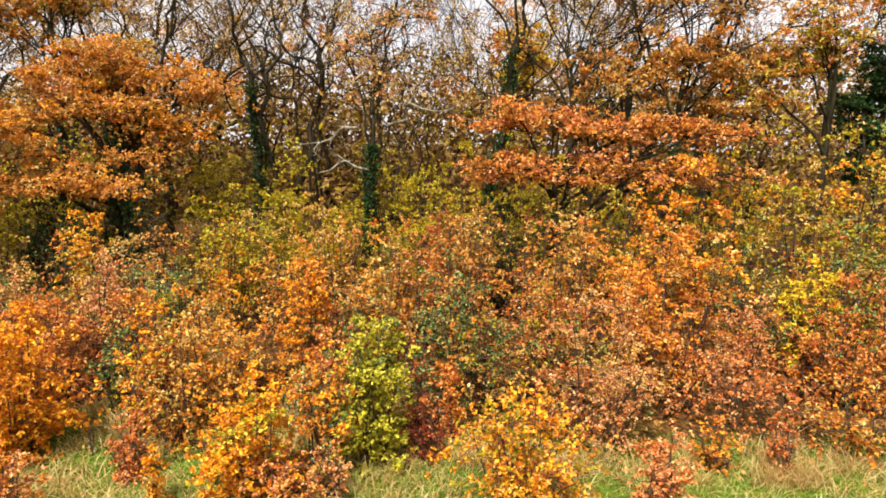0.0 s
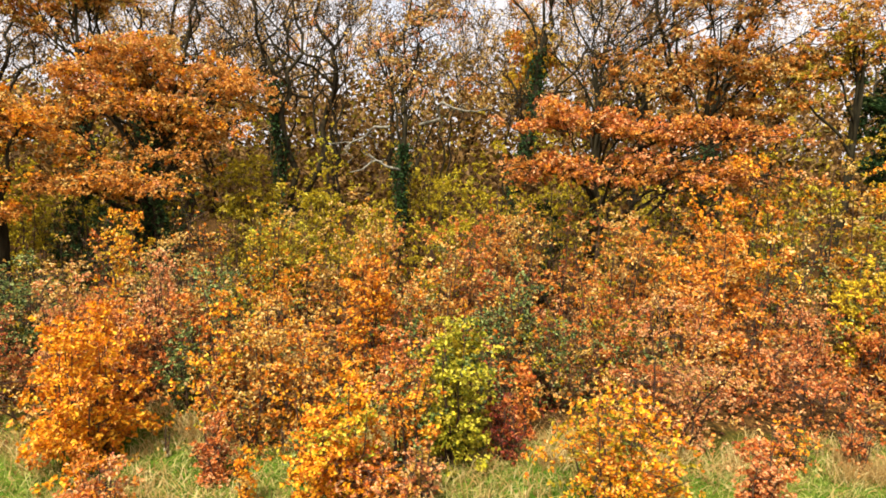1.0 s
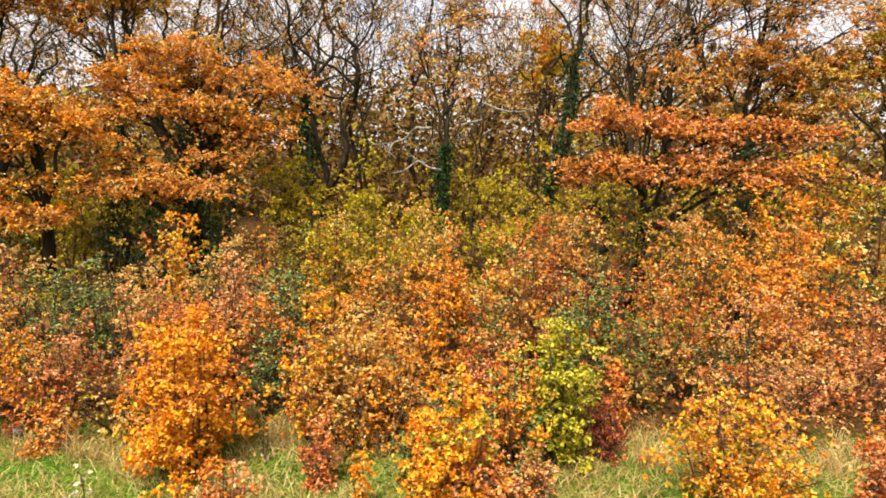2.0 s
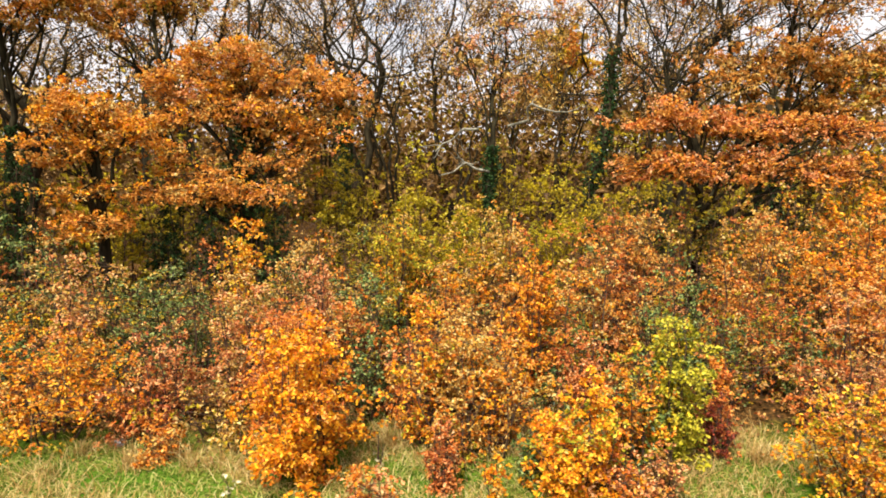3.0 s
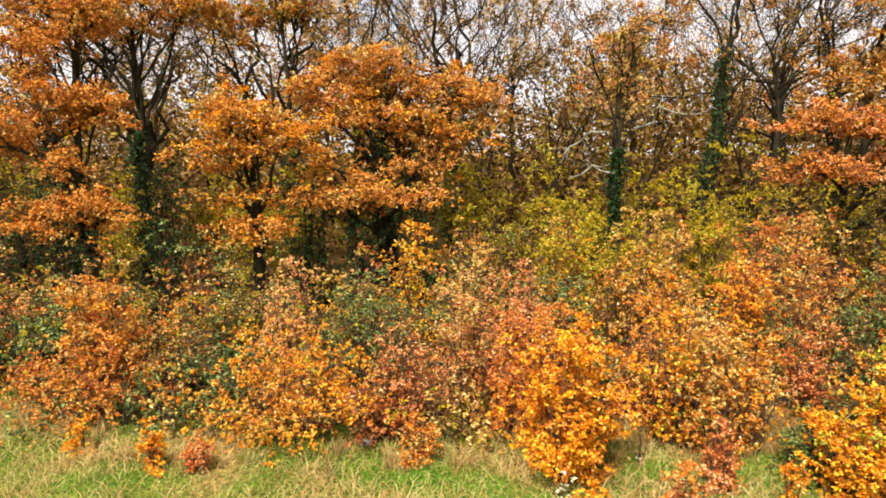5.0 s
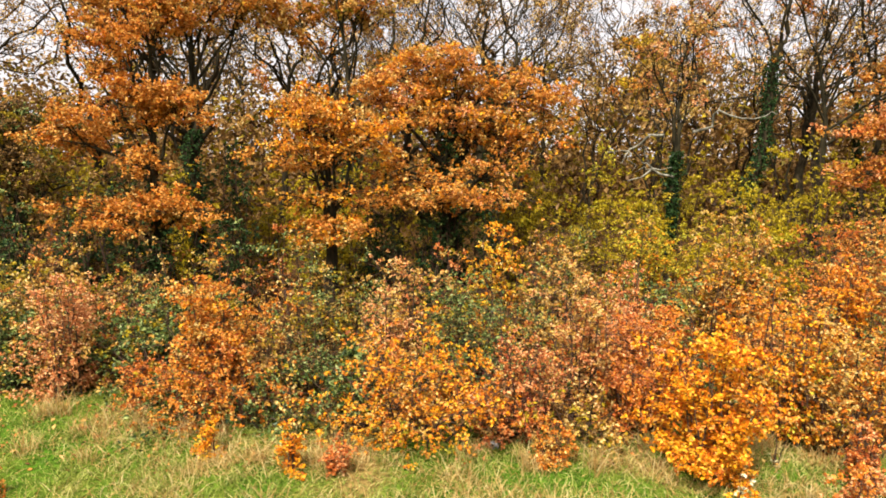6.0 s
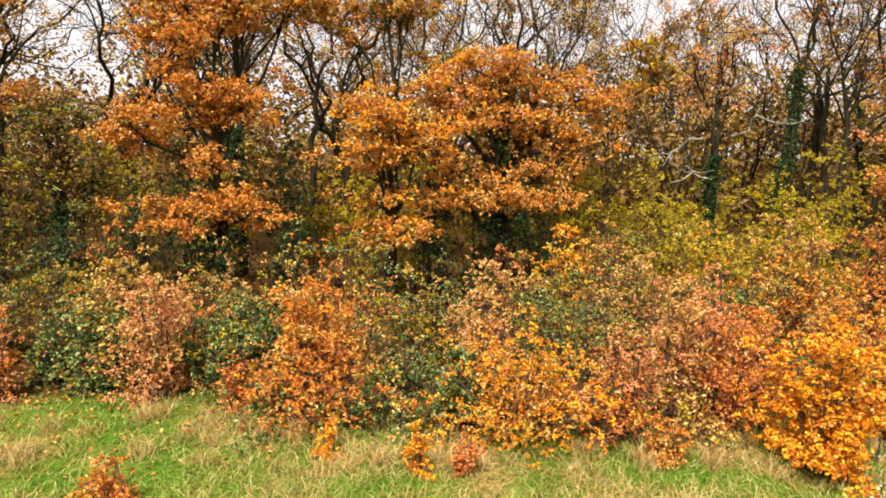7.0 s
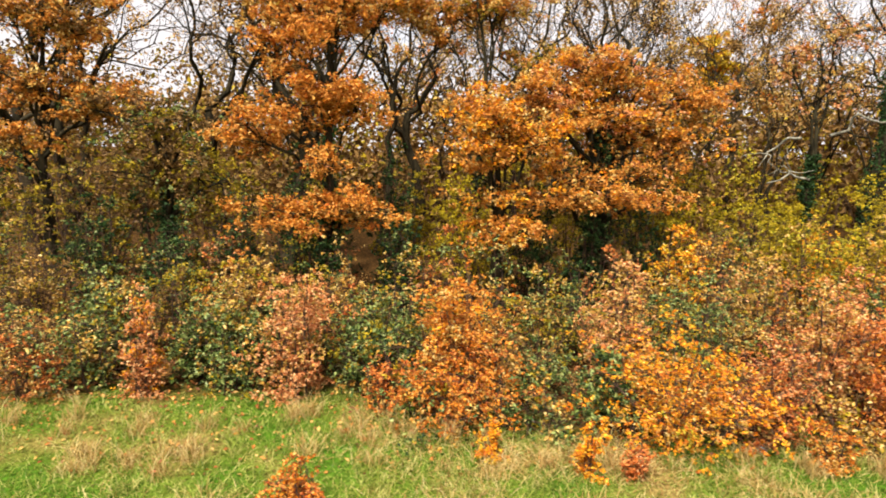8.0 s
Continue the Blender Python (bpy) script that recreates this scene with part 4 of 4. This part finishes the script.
oak(12.4, 20.2, 8.0, 0.18, [(0, 0, 7.0, 1.2, 1.1, 0.9, 1400), (-0.3, 0, 5.6, 1.5, 1.3, 0.9, 1800), (0.2, 0, 4.2, 1.6, 1.4, 0.9, 1800)],
    [(IVY, 6), (GREEN, 1)], "dark evergreen tree at the wood's edge", leaf=0.12)

oak(-22.6, 17.4, 6.0, 0.16, [(-1.4, 0, 5.2, 1.7, 1.3, 0.9, 1300), (0.8, 0, 5.0, 1.6, 1.3, 0.8, 1300), (-0.4, -0.3, 3.6, 2.0, 1.2, 0.9, 1500), (1.5, -0.3, 3.4, 1.4, 1.1, 0.8, 1100)],
    [(BROWN, 6), (OLIVE, 2), (GREEN, 2)], "shaded olive-brown tree at the wood's edge", ivy=(900, 0.3, 3.0, 0.2))

oak(3.5, 22.2, 7.8, 0.19, [(5.4, 0, 9.1, 1.9, 1.2, 0.5, 300), (3.2, 0, 9.8, 1.7, 1.2, 0.7, 240), (0.8, 0, 10.4, 1.6, 1.2, 0.8, 180), (-1.7, 0, 9.8, 1.5, 1.2, 0.8, 180), (5.4, -0.3, 7.9, 1.7, 1.0, 0.45, 460), (3.2, -0.4, 7.4, 1.5, 1.0, 0.45, 460), (-2.4, -0.2, 8.0, 1.3, 1.0, 0.6, 200)],
    [(OAKTAN, 4), (TAN, 2), (BROWN, 2)], "bare dark oak with long limbs sweeping out sideways", leaf=0.09)

# bare and thin-leaved trees behind
tb = bare_tree(0.75, 22.0, 11.5, 0.19, "tall bare tree with an ivy sleeve", ivy=(2600, 1.0, 7.6, 0.17), fork=0.58, leaves=700, mix=[(TAN, 3), (BROWN, 2)])
tc = bare_tree(6.2, 28.5, 11.5, 0.24, "bare spreading oak with fanning limbs", fork=0.42, wide=0.75, leaves=3800, mix=[(TAN, 3), (ORANGE, 2), (BROWN, 2)])
td = bare_tree(-9.7, 31.5, 14.5, 0.22, "tall bare oak deep in the wood", fork=0.45, wide=0.5, leaves=3600, mix=[(OAKTAN, 2), (TAN, 3), (BROWN, 3)], leaf=0.14)
te = bare_tree(-4.3, 31.5, 14.0, 0.16, "slender bare tree with a few tan leaves", fork=0.4, leaves=3000, mix=[(TAN, 4), (BROWN, 3), (OAKTAN, 1)], leaf=0.14)
tf = bare_tree(-22.8, 23.6, 12.5, 0.27, "dark bare tree with many fine twigs", fork=0.3, wide=0.5, leaves=2400, mix=[(BROWN, 2), (TAN, 1)])
oak(2.8, 40.0, 11.2, 0.2, [(-0.3, 0, 10.2, 1.5, 1.3, 1.0, 1200), (0.7, 0, 9.0, 1.5, 1.3, 1.0, 1100), (-0.9, 0, 7.6, 1.4, 1.2, 0.9, 900)],
    [(YELLOW, 6), (GOLD, 1)], "far tree with a round yellow autumn crown", leaf=0.21)
bare_tree(-8.5, 23.9, 11.0, 0.16, "bare tree with a thick dark sleeve of ivy", ivy=(2600, 0.6, 6.4, 0.24), fork=0.5, wide=0.5, leaves=1500, mix=[(TAN, 3), (BROWN, 2)])
th = bare_tree(-6.6, 26.0, 11.0, 0.075, "cluster of thin bare coppice stems", fork=0.45, wide=0.28, trunks=3, leaves=1300, mix=[(TAN, 3), (BROWN, 2)])
ti = bare_tree(-17.2, 25.0, 13.0, 0.17, "bare tree with thin orange leaves", fork=0.35, leaves=3600, mix=[(ORANGE, 3), (TAN, 3)], leaf=0.15)

spots = np.random.default_rng(7)
for k in range(8):      # coppice and slender stems between the trunks
    again(th, float(-30 + 46 * (k + spots.uniform(0.1, 0.9)) / 8), float(spots.uniform(27, 38)), float(spots.uniform(0, 360)), float(spots.uniform(0.85, 1.2)))
for k in range(11):
    src = (tb, td, te, tf, ti, te, tc, ti)[k % 8]
    again(src, float(-38 + 64 * (k + spots.uniform(0.1, 0.9)) / 11), float(spots.uniform(27, 46)), float(spots.uniform(0, 360)), float(spots.uniform(0.85, 1.15)))
for ux, uy, s, turn in ((-20.2, 22.2, 0.9, 157), (-12.0, 24.0, 0.95, 40), (-20.5, 23.5, 1.0, 130), (5.6, 24.5, 0.95, 200), (8.8, 25.0, 1.0, 75), (-28.0, 23.0, 1.0, 10), (-31.0, 25.5, 1.1, 19), (-8.0, 25.0, 0.95, 122), (6.8, 27.5, 1.1, 78), (-15.5, 28.0, 1.05, 280)):
    again((ti, tf, te, td, tf, te)[int(turn) % 6], ux, uy, turn, s)


for ux, uy, s, turn in ((-1.8, 24.4, 0.8, 95), (-4.2, 27.5, 0.85, 250), (5.2, 27.0, 0.9, 35)):
    again(th, ux, uy, turn, s)


# added dark bushes: cover a bare patch and stand in for shade there
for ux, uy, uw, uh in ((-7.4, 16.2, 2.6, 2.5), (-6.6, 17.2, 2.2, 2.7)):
    shrub(ux, uy, uw, uh, [(BROWN, 3), (OLIVE, 3), (GREEN, 1)], "low olive-brown bush added to stand for the wood's shade", n=4000, leaf=0.08, name="hazel", category="shrub", simple=True, twigs=140)


# far woods: leafy brown scrub and crowns closing the distance
def leaf_bank(name, label, spec, mix, leaf, seed):
    rng = np.random.default_rng(seed)
    Ps = []
    for x0, x1, y0, y1, z0, z1, n, clumps in spec:
        c = np.stack([rng.uniform(x0, x1, clumps), rng.uniform(y0, y1, clumps), z0 + (z1 - z0) * rng.uniform(0, 1, clumps) ** 1.2], 1)
        p = c[rng.integers(clumps, size=n)] + rng.normal(size=(n, 3)) * [1.0, 0.8, 0.55]
        p[:, 2] = gz(p[:, 0], p[:, 1]) + np.maximum(p[:, 2], 0.1)
        Ps.append(p)
    P = np.concatenate(Ps)
    V, F, per = leaf_arrays(P, leaf * rng.uniform(0.6, 1.3, len(P)), rng, simple=True)
    share = np.array([s for _, s in mix], float)
    ob = new(name, fast_mesh(name, V, [F], [m for m, _ in mix], np.repeat(rng.choice(len(mix), len(P), p=share / share.sum()), per)))
    return tagged(ob, label, "woodland", kind="stuff")


leaf_bank("far_scrub", "brown and orange scrub filling the distance under the trees", [(-56, 42, 44, 54, 0.5, 9.9, 56000, 1300), (-42, 28, 30, 40, 0, 6.2, 40000, 760)], [(BROWN, 9), (OLIVE, 2)], 0.38, 31)


# meadow grass, dry tussocks and fallen leaves
def blades(name, label, mat, seed, n, area, length, width, tufts=0, tuft_r=0.12, lean=0.5, patches=0):
    rng = np.random.default_rng(seed)
    x0, x1, y0, y1 = area
    x, y = rng.uniform(x0, x1, n), rng.uniform(y0, y1, n)
    if tufts:
        tx, ty, ts = x1 - (x1 - x0) * rng.uniform(0, 1, tufts) ** 1.5, rng.uniform(y0, y1, tufts), rng.uniform(0.4, 1.3, tufts)
        if patches:
            q = rng.integers(patches, size=tufts)
            tx = rng.uniform(x0, x1, patches)[q] + rng.normal(size=tufts) * 0.75
            ty = np.clip(rng.uniform(y0, y1, patches)[q] + rng.normal(size=tufts) * 0.35, y0, y1)
        k = rng.integers(tufts, size=n)
        x, y = tx[k] + rng.normal(size=n) * tuft_r, ty[k] + rng.normal(size=n) * tuft_r
        L = length * ts[k] * rng.uniform(0.5, 1.15, n)
    else:
        L = length * rng.uniform(0.5, 1.3, n) * (0.75 + 0.5 * np.sin(1.3 * x + 0.8 * np.sin(1.9 * y)) ** 2)
    edge = 11.1 - 1.7 * np.clip((x + 16.5) / 4, 0, 1) + 0.35 * np.sin(1.7 * x) + 0.25 * np.sin(4.1 * x + 1)
    keep = y < edge + rng.normal(size=n) * 0.2
    for sx, sy, sw, sh in SHRUBS:          # bare soil under the shrubs; missing blades also imitate their base shadow
        if sh > 1.0 and sy < 12.5:
            keep &= (x - sx) ** 2 + (y - sy - 0.25) ** 2 > (0.27 * sw) ** 2
    x, y, L, n = x[keep], y[keep], L[keep], int(keep.sum())
    base = np.stack([x, y, gz(x, y) - 0.01], 1)
    a = rng.uniform(0, 2 * math.pi, n)
    side = np.stack([np.cos(a), np.sin(a), 0 * a], 1) * (width * rng.uniform(0.6, 1.3, n))[:, None]
    d = np.stack([rng.normal(size=n) * lean, rng.normal(size=n) * lean, np.ones(n)], 1)
    d = unit(d)
    mid = base + d * (0.55 * L)[:, None]
    bow = d * [1.9, 1.9, 0.55]
    tip = mid + unit(bow) * (0.5 * L)[:, None]
    V = np.stack([base - side, base + side, mid + 0.8 * side, mid - 0.8 * side, tip], 1).reshape(-1, 3)
    i = np.arange(n)[:, None] * 5
    ob = new(name, fast_mesh(name, V, [i + [0, 1, 2, 3], i + [3, 2, 4]], [mat]))
    return tagged(ob, label, "grass", kind="stuff")


blades("grass", "lush green meadow grass", GRASS, 41, 90000, (-28, 8, 6.2, 11.2), 0.14, 0.0065, lean=0.85)
blades("grass", "rank tufts of green grass", GRASS, 46, 14000, (-28, 8, 6.4, 10.2), 0.24, 0.006, tufts=260, tuft_r=0.09, lean=0.6)
blades("dry_grass", "bleached dry grass tussocks along the shrubs", DRY, 42, 17000, (-24, 8, 8.4, 10.2), 0.44, 0.0050, tufts=240, tuft_r=0.09, lean=0.4)
blades("dry_grass", "deep straw-coloured grass along the shrubs", DRY, 45, 8000, (-14.5, 6.5, 7.2, 9.1), 0.34, 0.0050, tufts=150, tuft_r=0.16, lean=0.8, patches=46)
blades("dry_grass", "flattened patches of straw-coloured grass", DRY, 44, 21000, (-26, 8, 6.4, 9.4), 0.28, 0.006, tufts=260, tuft_r=0.24, lean=1.1, patches=30)

lr = np.random.default_rng(51)
lx, ly = lr.uniform(-26, 9, 18000), 8.4 + 12 * lr.uniform(0, 1, 18000) ** 0.75
lp = np.stack([lx, ly, gz(lx, ly) + 0.02 + 0.08 * lr.uniform(0, 1, 18000) ** 3], 1)
lv, lf, lper = leaf_arrays(lp, 0.09 * lr.uniform(0.6, 1.2, 18000), lr, up=1.6, simple=True)
litter = new("leaf_litter", fast_mesh("leaf_litter", lv, [lf], [LITTER]))
tagged(litter, "fallen orange and brown leaves on the ground", "leaves", kind="stuff")

# pale stones in the grass
sb = bmesh.new()
bmesh.ops.create_icosphere(sb, subdivisions=3, radius=0.09)
for v in sb.verts:
    v.co *= 1 + 0.35 * noise.noise(v.co * 9)
    v.co.z *= 0.65
sm = bpy.data.meshes.new("stone")
sb.to_mesh(sm)
sb.free()
sm.materials.append(STONE)
stone = new("stone", sm)
stone.location = (-9.95, 9.2, float(gz(-9.95, 9.2)) + 0.05)
tagged(stone, "pale grey stone lying in dry grass", "stone")
pebble = new("stone", sm)
pebble.matrix_world = pose(-0.53, 10.3, float(gz(-0.53, 10.3)) + 0.04, 0, 0, 70) @ Matrix.Scale(0.7, 4)
tagged(pebble, "small pale stone at the foot of the shrubs", "stone")
